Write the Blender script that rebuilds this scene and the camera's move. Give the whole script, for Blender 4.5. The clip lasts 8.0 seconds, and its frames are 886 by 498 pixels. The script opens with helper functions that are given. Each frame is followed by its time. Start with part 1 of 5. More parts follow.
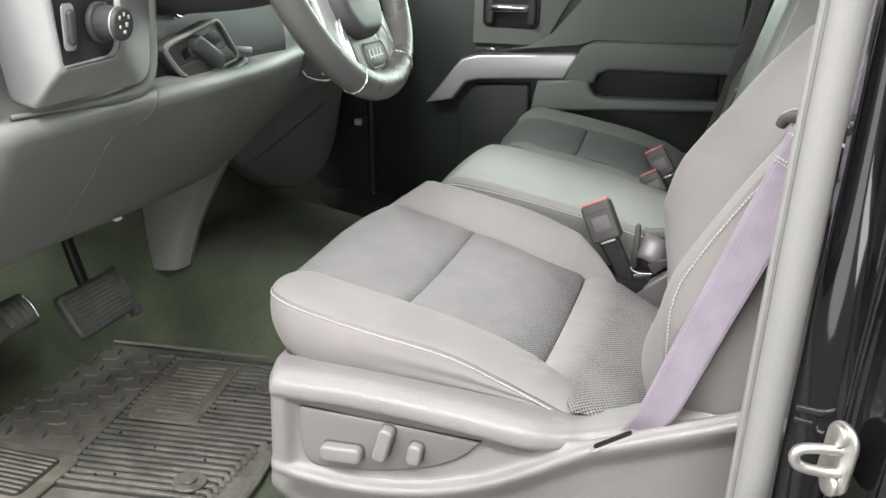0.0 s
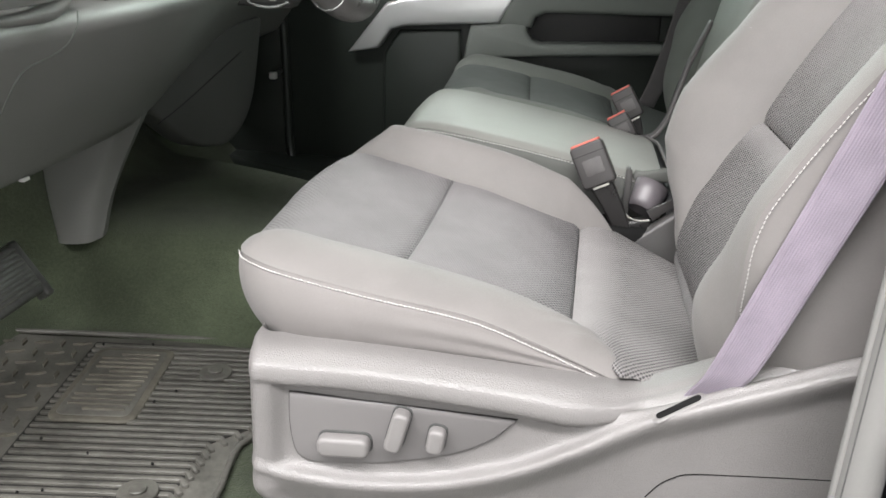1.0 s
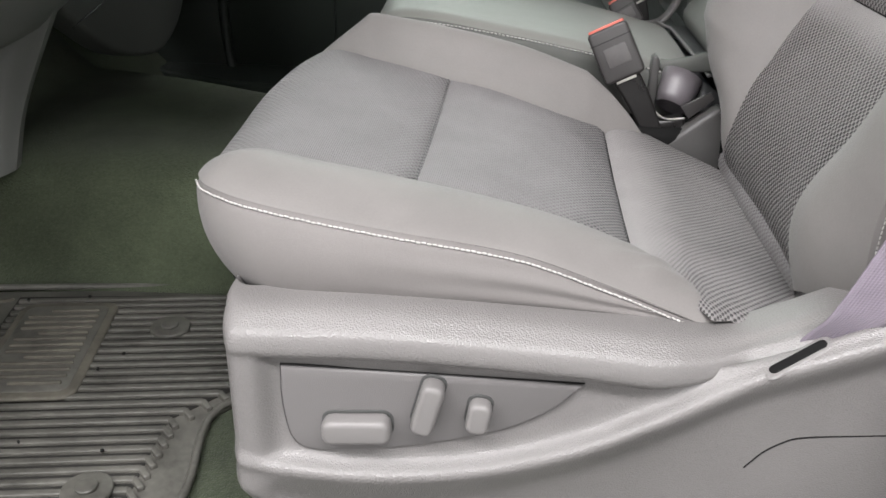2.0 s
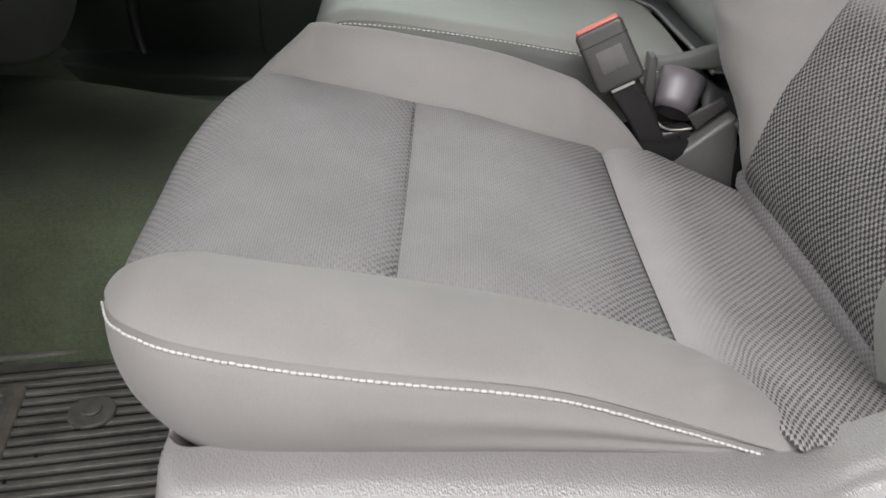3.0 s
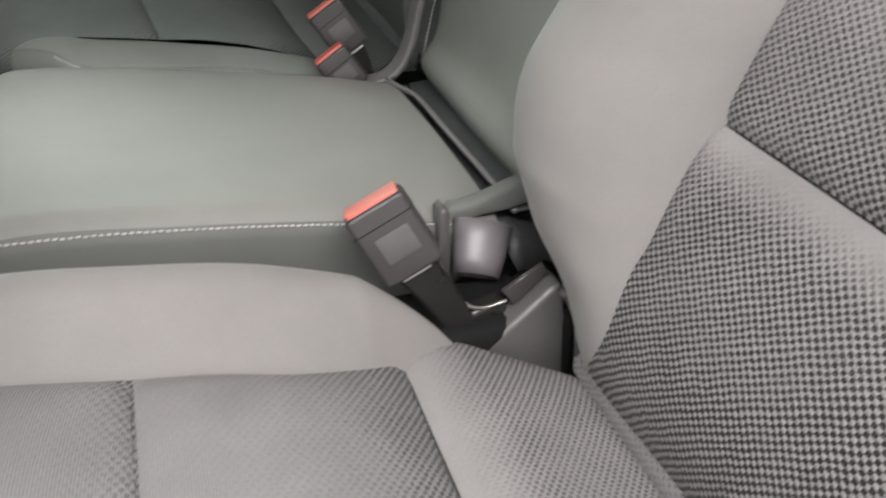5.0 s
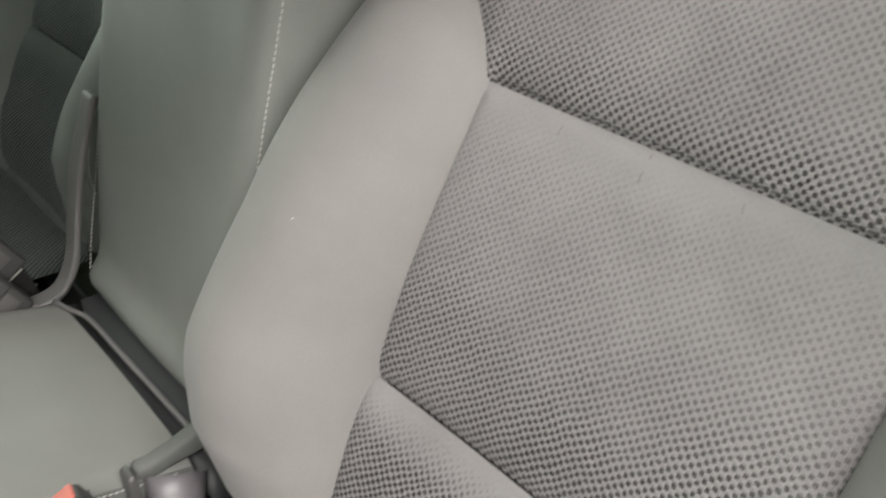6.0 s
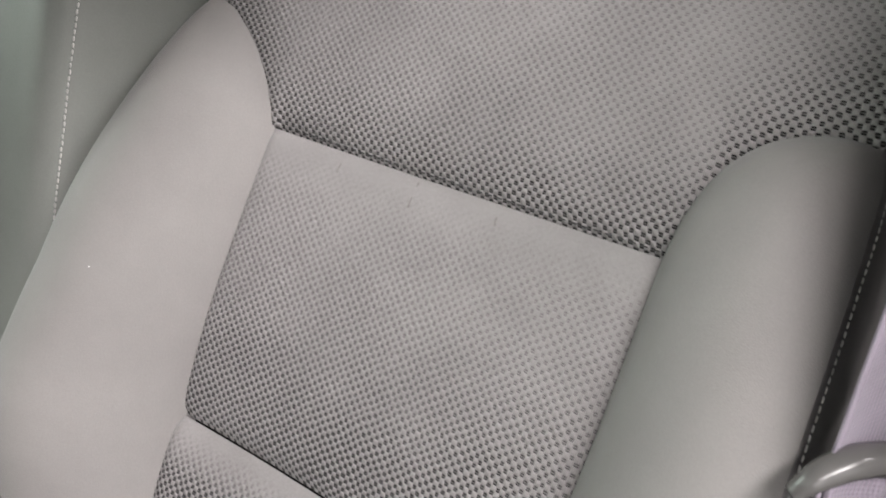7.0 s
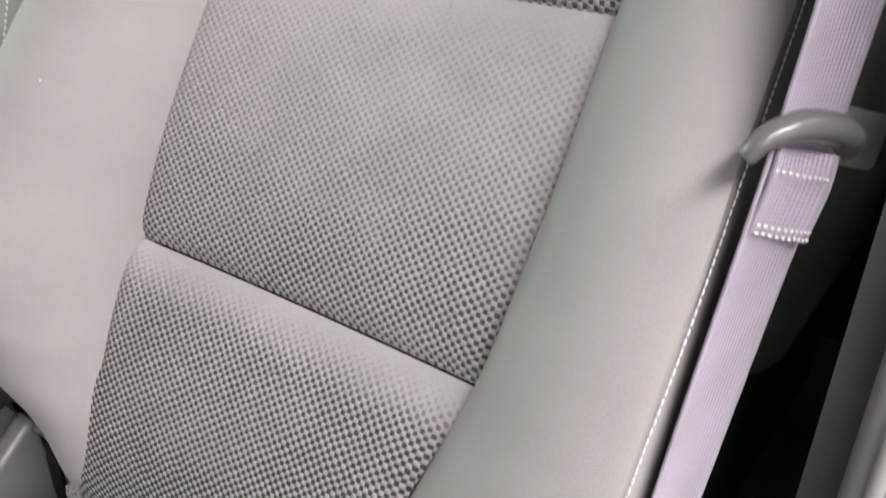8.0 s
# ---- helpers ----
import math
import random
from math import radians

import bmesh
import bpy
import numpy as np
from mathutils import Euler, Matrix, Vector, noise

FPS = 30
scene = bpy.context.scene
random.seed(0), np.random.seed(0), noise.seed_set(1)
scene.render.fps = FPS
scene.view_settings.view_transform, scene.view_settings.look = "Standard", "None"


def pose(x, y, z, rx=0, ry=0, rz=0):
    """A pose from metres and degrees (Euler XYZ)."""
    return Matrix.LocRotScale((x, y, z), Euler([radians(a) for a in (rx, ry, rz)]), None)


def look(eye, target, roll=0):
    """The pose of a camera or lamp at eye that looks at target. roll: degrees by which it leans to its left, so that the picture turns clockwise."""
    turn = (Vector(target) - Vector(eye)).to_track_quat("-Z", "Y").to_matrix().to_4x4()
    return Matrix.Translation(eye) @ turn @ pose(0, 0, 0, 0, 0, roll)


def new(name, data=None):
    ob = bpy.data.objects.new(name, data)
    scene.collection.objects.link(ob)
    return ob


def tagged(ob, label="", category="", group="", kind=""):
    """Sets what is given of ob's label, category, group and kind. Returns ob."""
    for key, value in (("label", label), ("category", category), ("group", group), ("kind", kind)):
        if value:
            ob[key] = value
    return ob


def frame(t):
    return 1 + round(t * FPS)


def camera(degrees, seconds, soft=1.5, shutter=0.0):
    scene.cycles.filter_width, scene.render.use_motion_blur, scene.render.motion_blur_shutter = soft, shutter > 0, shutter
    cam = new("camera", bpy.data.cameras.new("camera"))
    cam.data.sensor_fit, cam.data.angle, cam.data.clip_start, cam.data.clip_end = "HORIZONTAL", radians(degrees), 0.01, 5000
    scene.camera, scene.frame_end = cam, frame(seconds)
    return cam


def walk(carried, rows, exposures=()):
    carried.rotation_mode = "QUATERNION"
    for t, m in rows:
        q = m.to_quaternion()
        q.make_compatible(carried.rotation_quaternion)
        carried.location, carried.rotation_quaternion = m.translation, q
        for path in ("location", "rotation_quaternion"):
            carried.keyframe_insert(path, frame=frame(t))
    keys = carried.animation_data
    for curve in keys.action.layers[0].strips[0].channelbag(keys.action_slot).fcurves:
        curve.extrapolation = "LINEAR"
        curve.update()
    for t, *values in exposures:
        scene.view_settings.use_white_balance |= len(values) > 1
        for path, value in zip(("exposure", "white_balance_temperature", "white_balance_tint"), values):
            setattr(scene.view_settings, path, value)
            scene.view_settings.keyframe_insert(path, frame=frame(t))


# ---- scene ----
cam = camera(53.6, 8.0, shutter=0.25)
PATH = [
    (0, (0.479, -0.882, 0.77), (-0.039, 0.931, 0.104), 2.1),
    (0.5, (0.383, -0.849, 0.744), (0.016, 0.995, 0.062), 2.4),
    (1, (0.303, -0.757, 0.678), (0.057, 1.095, -0.037), 2.5),
    (1.2, (0.273, -0.716, 0.653), (0.062, 1.128, -0.094), 2.6),
    (2.3, (0.187, -0.494, 0.596), (0.135, 1.276, -0.333), 0.6),
    (2.5, (0.174, -0.447, 0.604), (0.154, 1.314, -0.342), 0.2),
    (3, (0.158, -0.352, 0.618), (0.21, 1.378, -0.384), 0.0),
    (3.5, (0.149, -0.264, 0.646), (0.27, 1.431, -0.41), 0.1),
    (4, (0.152, -0.145, 0.647), (0.336, 1.513, -0.455), -0.4),
    (4.2, (0.161, -0.108, 0.645), (0.371, 1.536, -0.475), -0.5),
    (5.3, (0.211, -0.006, 0.744), (0.963, 1.466, -0.381), 0.5),
    (5.5, (0.226, 0.001, 0.778), (1.08, 1.409, -0.357), 0.7),
    (6, (0.261, 0.007, 0.863), (1.387, 1.284, -0.188), 1.3),
    (6.5, (0.274, -0.02, 0.877), (1.588, 1.179, -0.037), 1.9),
    (7, (0.239, -0.061, 0.859), (1.679, 1.011, -0.023), 3.0),
    (7.5, (0.233, -0.1, 0.813), (1.654, 0.996, -0.07), 2.4),
    (8, (0.197, -0.104, 0.741), (1.679, 0.897, -0.155), 3.1),
]
walk(cam, [(t, look(e, g, r)) for t, e, g, r in PATH], exposures=[(0, 0.57, 6400, 7), (1, 0.5, 6400, 8), (2.5, 0.06, 6350, 9), (3.5, 0.02, 6400, 7), (4, 0.07, 6400, 7), (5.5, 0.46, 6550, 10), (6, 0.34, 6600, 6), (6.5, 0.32, 6600, 5), (7, 0.43, 6500, 11), (7.5, 0.52, 6500, 13), (8, 0.68, 6450, 13)])

# ---------------------------------------------------------------- light
world = bpy.data.worlds.new("workshop_air")
scene.world = world
world.use_nodes = True
wb = world.node_tree.nodes["Background"]
wb.inputs[0].default_value = (0.92, 1.0, 0.95, 1)
wb.inputs[1].default_value = 0.45


def area_lamp(name, eye, target, sx, sy, watts, colour):
    data = bpy.data.lights.new(name, "AREA")
    data.shape, data.size, data.size_y, data.energy, data.color = "RECTANGLE", sx, sy, watts, colour
    ob = new(name, data)
    ob.matrix_world = look(eye, target)
    return ob


# workshop tube lights over the open door and ahead of the windscreen
area_lamp("workshop_light", (-0.1, -1.8, 2.95), (0.2, 0.0, 0.3), 4.2, 0.45, 232, (1.0, 0.96, 0.95))
# soft lamps added to fill both sides of the cab, no such source known
area_lamp("side_fill_light", (0.4, -4.2, 1.5), (0.1, 0.1, 0.5), 5.0, 2.4, 64, (1.0, 0.96, 0.95))
area_lamp("side_fill_light", (-4.4, -3.4, 1.5), (0.3, 0.0, 0.5), 3.4, 2.4, 108, (1.0, 0.96, 0.95))
area_lamp("side_fill_light", (0.2, 5.6, 1.7), (0.4, 0.3, 0.6), 4.5, 2.4, 175, (0.9, 1.0, 0.93))
area_lamp("workshop_light", (-3.6, 0.9, 2.6), (-0.2, 0.7, 0.5), 1.0, 4.2, 24, (0.92, 1.0, 0.94))

# ---------------------------------------------------------------- materials


def node_mat(name):
    m = bpy.data.materials.new(name)
    m.use_nodes = True
    nt = m.node_tree
    return m, nt, nt.nodes["Principled BSDF"]


def link(nt, a, b):
    nt.links.new(a, b)


def noise_tex(nt, coords, scale, detail=3.0, rough=0.55):
    n = nt.nodes.new("ShaderNodeTexNoise")
    n.inputs["Scale"].default_value, n.inputs["Detail"].default_value = scale, detail
    n.inputs["Roughness"].default_value = rough
    link(nt, coords, n.inputs["Vector"])
    return n.outputs["Fac"]


def math_node(nt, op, a, b=None, c=None, clamp=False):
    n = nt.nodes.new("ShaderNodeMath")
    n.operation, n.use_clamp = op, clamp
    for i, v in enumerate((a, b, c)):
        if v is None:
            continue
        if isinstance(v, (int, float)):
            n.inputs[i].default_value = v
        else:
            link(nt, v, n.inputs[i])
    return n.outputs[0]


def ramp(nt, fac, stops):
    n = nt.nodes.new("ShaderNodeValToRGB")
    els = n.color_ramp.elements
    while len(els) < len(stops):
        els.new(0.5)
    for e, (p, c) in zip(els, stops):
        e.position = p
        e.color = (*c, 1)
    link(nt, fac, n.inputs[0])
    return n.outputs[0]


def shade(c, k):
    return tuple(max(0.0, min(1.0, v * k)) for v in c)


def surface(name, colour, rough, grain=0.0, grain_scale=600.0, blotch=0.12, blotch_scale=9.0, metal=0.0,
            spec=0.5, cells=False, sheen=0.0, rough_var=0.08, grain_dist=0.0006, dirt=None, coat=0.0, wrinkle=0.0):
    """Base colour with large stains and fine grain, uneven gloss and a fine relief."""
    m, nt, b = node_mat(name)
    tc = nt.nodes.new("ShaderNodeTexCoord").outputs["Object"]
    big = noise_tex(nt, tc, blotch_scale, 4.0)
    small = noise_tex(nt, tc, grain_scale * 0.5, 2.0)
    mixed = math_node(nt, "ADD", math_node(nt, "MULTIPLY", big, 0.75), math_node(nt, "MULTIPLY", small, 0.25))
    stops = [(0.3, shade(colour, 1 - blotch)), (0.7, shade(colour, 1 + blotch))]
    if dirt:
        stops = [(0.28, dirt)] + [(0.42, shade(colour, 1 - blotch)), (0.7, shade(colour, 1 + blotch))]
    link(nt, ramp(nt, mixed, stops), b.inputs["Base Color"])
    r = math_node(nt, "MULTIPLY_ADD", big, rough_var * 2, rough - rough_var)
    link(nt, r, b.inputs["Roughness"])
    b.inputs["Metallic"].default_value = metal
    b.inputs["Specular IOR Level"].default_value = spec
    b.inputs["Sheen Weight"].default_value = sheen
    b.inputs["Coat Weight"].default_value = coat
    if grain:
        if cells:
            v = nt.nodes.new("ShaderNodeTexVoronoi")
            v.inputs["Scale"].default_value = grain_scale
            link(nt, tc, v.inputs["Vector"])
            h = v.outputs["Distance"]
        else:
            h = noise_tex(nt, tc, grain_scale, 2.0)
        bump = nt.nodes.new("ShaderNodeBump")
        bump.inputs["Strength"].default_value, bump.inputs["Distance"].default_value = grain, grain_dist
        link(nt, h, bump.inputs["Height"])
        if wrinkle:
            soft = nt.nodes.new("ShaderNodeBump")
            soft.inputs["Strength"].default_value, soft.inputs["Distance"].default_value = wrinkle, 0.01
            link(nt, noise_tex(nt, tc, 16.0, 3.0, 0.5), soft.inputs["Height"])
            link(nt, soft.outputs[0], bump.inputs["Normal"])
        link(nt, bump.outputs[0], b.inputs["Normal"])
    return m


def pitted_cloth(name, colour, pitch_u, pitch_v, depth, pit_shade, rib_axis, rib, bias=0.0):
    """Seat cloth woven as a chequer of raised blocks and pits, each pit crossed by a thread, over a fine knit; UV is in metres."""
    m, nt, b = node_mat(name)
    tc = nt.nodes.new("ShaderNodeTexCoord")
    sep = nt.nodes.new("ShaderNodeSeparateXYZ")
    link(nt, tc.outputs["UV"], sep.inputs[0])
    wob = noise_tex(nt, tc.outputs["UV"], 45.0, 2.0)
    wob2 = noise_tex(nt, tc.outputs["UV"], 160.0, 1.0)
    u = math_node(nt, "MULTIPLY_ADD", wob2, pitch_u * 0.22, math_node(nt, "MULTIPLY_ADD", wob, pitch_u * 0.5, sep.outputs[0]))
    v = math_node(nt, "MULTIPLY_ADD", wob2, pitch_v * 0.18, math_node(nt, "MULTIPLY_ADD", wob, pitch_v * 0.3, sep.outputs[1]))
    cu = math_node(nt, "COSINE", math_node(nt, "MULTIPLY", u, 2 * math.pi / pitch_u))
    cv = math_node(nt, "COSINE", math_node(nt, "MULTIPLY", v, 2 * math.pi / pitch_v))
    thread = math_node(nt, "COSINE", math_node(nt, "MULTIPLY", v, 8 * math.pi / pitch_v))
    chequer = math_node(nt, "MULTIPLY", cu, cv)
    worn = noise_tex(nt, tc.outputs["UV"], 11.0, 3.0)
    att = nt.nodes.new("ShaderNodeAttribute")
    att.attribute_name = "pull"
    amount = math_node(nt, "MULTIPLY", math_node(nt, "MULTIPLY_ADD", worn, 1.0, 0.42, clamp=True), att.outputs["Fac"])
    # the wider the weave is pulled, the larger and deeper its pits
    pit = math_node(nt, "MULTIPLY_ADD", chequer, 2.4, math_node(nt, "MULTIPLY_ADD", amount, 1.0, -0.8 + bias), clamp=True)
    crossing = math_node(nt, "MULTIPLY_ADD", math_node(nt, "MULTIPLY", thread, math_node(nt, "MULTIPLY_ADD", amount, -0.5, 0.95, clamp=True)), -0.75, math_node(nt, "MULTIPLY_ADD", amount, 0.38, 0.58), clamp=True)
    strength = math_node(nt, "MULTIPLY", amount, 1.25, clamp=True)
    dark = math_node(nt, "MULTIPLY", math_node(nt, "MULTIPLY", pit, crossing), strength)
    ku = math_node(nt, "SINE", math_node(nt, "MULTIPLY", sep.outputs[rib_axis], 2 * math.pi / rib))
    fuzz = noise_tex(nt, tc.outputs["UV"], 1100.0, 2.0)
    fleck = noise_tex(nt, tc.outputs["UV"], 420.0, 1.0)
    big = noise_tex(nt, tc.outputs["UV"], 14.0, 4.0)
    tone = math_node(nt, "ADD", math_node(nt, "MULTIPLY", big, 0.5), math_node(nt, "ADD", math_node(nt, "MULTIPLY", fuzz, 0.3), math_node(nt, "MULTIPLY", fleck, 0.2)))
    base = ramp(nt, math_node(nt, "MULTIPLY_ADD", ku, 0.06, tone), [(0.3, shade(colour, 0.8)), (0.7, shade(colour, 1.2))])
    # the shade inside the pits is mixed into the base colour
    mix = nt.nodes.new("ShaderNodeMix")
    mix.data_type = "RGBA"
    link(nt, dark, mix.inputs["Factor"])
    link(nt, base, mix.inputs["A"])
    mix.inputs["B"].default_value = (*shade(colour, pit_shade), 1)
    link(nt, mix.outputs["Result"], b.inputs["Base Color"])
    b.inputs["Roughness"].default_value = 0.8
    b.inputs["Specular IOR Level"].default_value = 0.25
    b.inputs["Sheen Weight"].default_value = 0.1
    block_top = math_node(nt, "MULTIPLY", math_node(nt, "MULTIPLY", chequer, strength), -0.5)
    h = math_node(nt, "ADD", math_node(nt, "MULTIPLY_ADD", dark, -0.7, block_top),
                  math_node(nt, "ADD", math_node(nt, "MULTIPLY", ku, 0.1), math_node(nt, "MULTIPLY", fuzz, 0.25)))
    bump = nt.nodes.new("ShaderNodeBump")
    bump.inputs["Strength"].default_value, bump.inputs["Distance"].default_value = 0.9, depth
    link(nt, h, bump.inputs["Height"])
    link(nt, bump.outputs[0], b.inputs["Normal"])
    return m


def webbing_mat(name, colour, pitch=0.0052):
    """Woven belt: ribs along the length with a fine cross weave; UV in metres, u across."""
    m, nt, b = node_mat(name)
    tc = nt.nodes.new("ShaderNodeTexCoord")
    sep = nt.nodes.new("ShaderNodeSeparateXYZ")
    link(nt, tc.outputs["UV"], sep.inputs[0])
    rib = math_node(nt, "SINE", math_node(nt, "MULTIPLY", sep.outputs[0], 2 * math.pi / pitch))
    rung = math_node(nt, "SINE", math_node(nt, "MULTIPLY", sep.outputs[1], 2 * math.pi / 0.0022))
    big = noise_tex(nt, tc.outputs["UV"], 30.0, 3.0)
    f = math_node(nt, "ADD", math_node(nt, "ADD", math_node(nt, "MULTIPLY", rib, 0.08), math_node(nt, "MULTIPLY", rung, 0.03)), math_node(nt, "MULTIPLY_ADD", big, 0.6, 0.2))
    link(nt, ramp(nt, f, [(0.25, shade(colour, 0.72)), (0.75, shade(colour, 1.15))]), b.inputs["Base Color"])
    b.inputs["Roughness"].default_value = 0.5
    b.inputs["Sheen Weight"].default_value = 0.2
    bump = nt.nodes.new("ShaderNodeBump")
    bump.inputs["Strength"].default_value, bump.inputs["Distance"].default_value = 0.6, 0.0003
    link(nt, math_node(nt, "ADD", rib, math_node(nt, "MULTIPLY", rung, 0.4)), bump.inputs["Height"])
    link(nt, bump.outputs[0], b.inputs["Normal"])
    return m


M_cloth = surface("plain_seat_cloth", (0.208, 0.196, 0.191), 0.68, 0.85, 1300, 0.12, 9, spec=0.3, sheen=0.12, grain_dist=0.0003, wrinkle=0.14)
M_facing = surface("seat_side_cloth", (0.20, 0.187, 0.183), 0.7, 0.8, 1300, 0.1, 7, spec=0.3, sheen=0.12, grain_dist=0.0003, wrinkle=0.25)
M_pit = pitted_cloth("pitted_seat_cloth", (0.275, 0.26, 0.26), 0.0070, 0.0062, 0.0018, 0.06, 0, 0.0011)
M_knit = pitted_cloth("fine_ribbed_seat_cloth", (0.205, 0.195, 0.199), 0.0074, 0.0064, 0.0014, 0.2, 1, 0.0019)
# passenger seat cloth: the greenish light falling on it is put into the colour
M_far_cloth = surface("green_cast_plain_cloth", (0.215, 0.228, 0.212), 0.68, 0.5, 1400, 0.12, 9, spec=0.3, sheen=0.12, grain_dist=0.0003, wrinkle=0.14)
M_far_knit = pitted_cloth("green_cast_ribbed_cloth", (0.172, 0.19, 0.184), 0.0074, 0.0064, 0.0014, 0.2, 1, 0.0019)
M_core = surface("dark_foam_core", (0.014, 0.014, 0.014), 0.95, blotch=0.1, spec=0.05)
M_thread = surface("pale_thread", (0.52, 0.505, 0.49), 0.6, blotch=0.08, blotch_scale=60)
M_thread_grey = surface("grey_thread", (0.06, 0.06, 0.06), 0.7, blotch=0.08, blotch_scale=60)
M_shield = surface("grained_grey_plastic", (0.205, 0.195, 0.193), 0.33, 0.7, 700, 0.1, 8, cells=True, spec=0.7)
M_plate = surface("fine_grey_plastic", (0.17, 0.162, 0.162), 0.5, 0.3, 1100, 0.04, 8, cells=True)
M_switch = surface("satin_grey_plastic", (0.21, 0.2, 0.198), 0.38, 0.15, 1500, 0.05, 20)
M_dark = surface("dark_grained_plastic", (0.062, 0.063, 0.062), 0.5, 0.5, 650, 0.1, 6, cells=True)
M_dash = surface("dash_grained_plastic", (0.25, 0.252, 0.242), 0.46, 0.5, 700, 0.08, 5, cells=True)
M_door = surface("door_grained_plastic", (0.19, 0.206, 0.192), 0.5, 0.5, 700, 0.08, 5, cells=True)
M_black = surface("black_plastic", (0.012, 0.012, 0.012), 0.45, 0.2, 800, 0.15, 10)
M_buckle = surface("buckle_plastic", (0.047, 0.044, 0.044), 0.38, 0.35, 900, 0.08, 25, cells=True)
M_stalk = surface("black_stalk_plastic", (0.014, 0.013, 0.013), 0.3, 0.3, 300, 0.15, 60, rough_var=0.1)
M_vinyl = surface("grey_green_seat_vinyl", (0.222, 0.22, 0.207), 0.5, 0.35, 1100, 0.1, 8, cells=True, spec=0.6, grain_dist=0.0003, wrinkle=0.14)
M_vinyl_back = surface("grey_green_back_cloth", (0.2, 0.205, 0.192), 0.6, 0.4, 1200, 0.12, 8, spec=0.4, grain_dist=0.0003, wrinkle=0.14)
# darker trim cloth, with some shade below the seam put into its colour
M_side = surface("dark_side_cloth", (0.13, 0.133, 0.125), 0.7, 0.5, 1400, 0.1, 9, spec=0.3, grain_dist=0.0003)
M_loop = surface("glossy_dark_webbing", (0.135, 0.121, 0.132), 0.44, 0.3, 1500, 0.15, 60, spec=0.9)
M_cover = surface("dark_grained_cover_plastic", (0.09, 0.087, 0.086), 0.34, 0.4, 900, 0.1, 20, cells=True, spec=0.6)
M_patch = surface("buckle_label", (0.088, 0.083, 0.083), 0.45, 0.3, 700, 0.12, 60)
M_red = surface("red_plastic", (0.56, 0.14, 0.11), 0.45, 0.1, 800, 0.08, 40)
M_steel = surface("zinc_steel", (0.6, 0.585, 0.555), 0.45, 0.3, 300, 0.15, 60, metal=1.0)
M_silver = surface("silver_paint", (0.66, 0.67, 0.67), 0.33, 0.2, 900, 0.05, 12, metal=0.6)
M_chrome = surface("chrome", (0.8, 0.82, 0.82), 0.12, blotch=0.03, metal=1.0, rough_var=0.03)
M_belt = webbing_mat("mauve_webbing", (0.245, 0.21, 0.258), 0.0027)
M_belt_grey = webbing_mat("grey_webbing", (0.17, 0.16, 0.165), 0.0013)
M_carpet = surface("dark_carpet", (0.078, 0.094, 0.06), 0.95, 1.0, 420, 0.35, 5, spec=0.1, sheen=0.1, grain_dist=0.003, dirt=(0.026, 0.03, 0.021))
M_mat = surface("dusty_rubber", (0.122, 0.118, 0.105), 0.45, 0.5, 260, 0.3, 16, dirt=(0.035, 0.034, 0.03), rough_var=0.15)
# near-black holds both the dirt and the shade between the ribs
M_groove = surface("dirty_shaded_rubber_bed", (0.02, 0.019, 0.017), 0.7, 0.6, 260, 0.35, 14, dirt=(0.034, 0.032, 0.028))
M_lower = surface("black_door_plastic", (0.034, 0.041, 0.036), 0.32, 0.5, 650, 0.1, 6, cells=True)
M_dust = surface("tan_dusty_rubber", (0.125, 0.116, 0.094), 0.65, 0.5, 260, 0.3, 22, dirt=(0.09, 0.085, 0.07))
M_panel = surface("black_grained_panel", (0.036, 0.037, 0.039), 0.5, 0.5, 650, 0.1, 6, cells=True)
M_pedal = surface("worn_grey_rubber", (0.1, 0.102, 0.096), 0.36, 0.5, 300, 0.3, 40, dirt=(0.05, 0.05, 0.046), rough_var=0.12)
# dash plastic with the shade under the dashboard put into its colour
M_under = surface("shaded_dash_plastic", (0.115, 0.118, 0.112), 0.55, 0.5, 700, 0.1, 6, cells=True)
M_leather = surface("wheel_leather", (0.095, 0.093, 0.09), 0.29, 0.4, 800, 0.08, 14, cells=True)
M_tongue = surface("glossy_dark_plastic", (0.085, 0.082, 0.08), 0.22, 0.15, 500, 0.08, 30)
M_trim = surface("pillar_grey_trim", (0.22, 0.215, 0.21), 0.55, 0.3, 700, 0.05, 6)
M_paint = surface("black_car_paint", (0.005, 0.005, 0.006), 0.07, blotch=0.1, coat=0.6, rough_var=0.04)
M_head = surface("headliner_cloth", (0.42, 0.41, 0.39), 0.9, 0.4, 500, 0.05, 4)
M_wall = surface("workshop_wall_paint", (0.34, 0.35, 0.34), 0.8, 0.3, 60, 0.08, 1.2)
M_conc = surface("workshop_concrete", (0.22, 0.22, 0.21), 0.7, 0.5, 40, 0.2, 1.5)
M_ink = surface("white_print", (0.75, 0.75, 0.73), 0.5, blotch=0.03)


def glass_mat():
    m, nt, b = node_mat("green_tinted_glass")
    b.inputs["Base Color"].default_value = (0.9, 0.96, 0.92, 1)
    b.inputs["Roughness"].default_value = 0.0
    b.inputs["Transmission Weight"].default_value = 1.0
    b.inputs["IOR"].default_value = 1.02
    return m


M_glass = glass_mat()

# ---------------------------------------------------------------- mesh tools


def thing(name, label, category, at=(0, 0, 0), group="", kind=""):
    ob = new(name)
    ob.location = at
    ob.empty_display_size = 0.05
    return tagged(ob, label, category, group, kind)


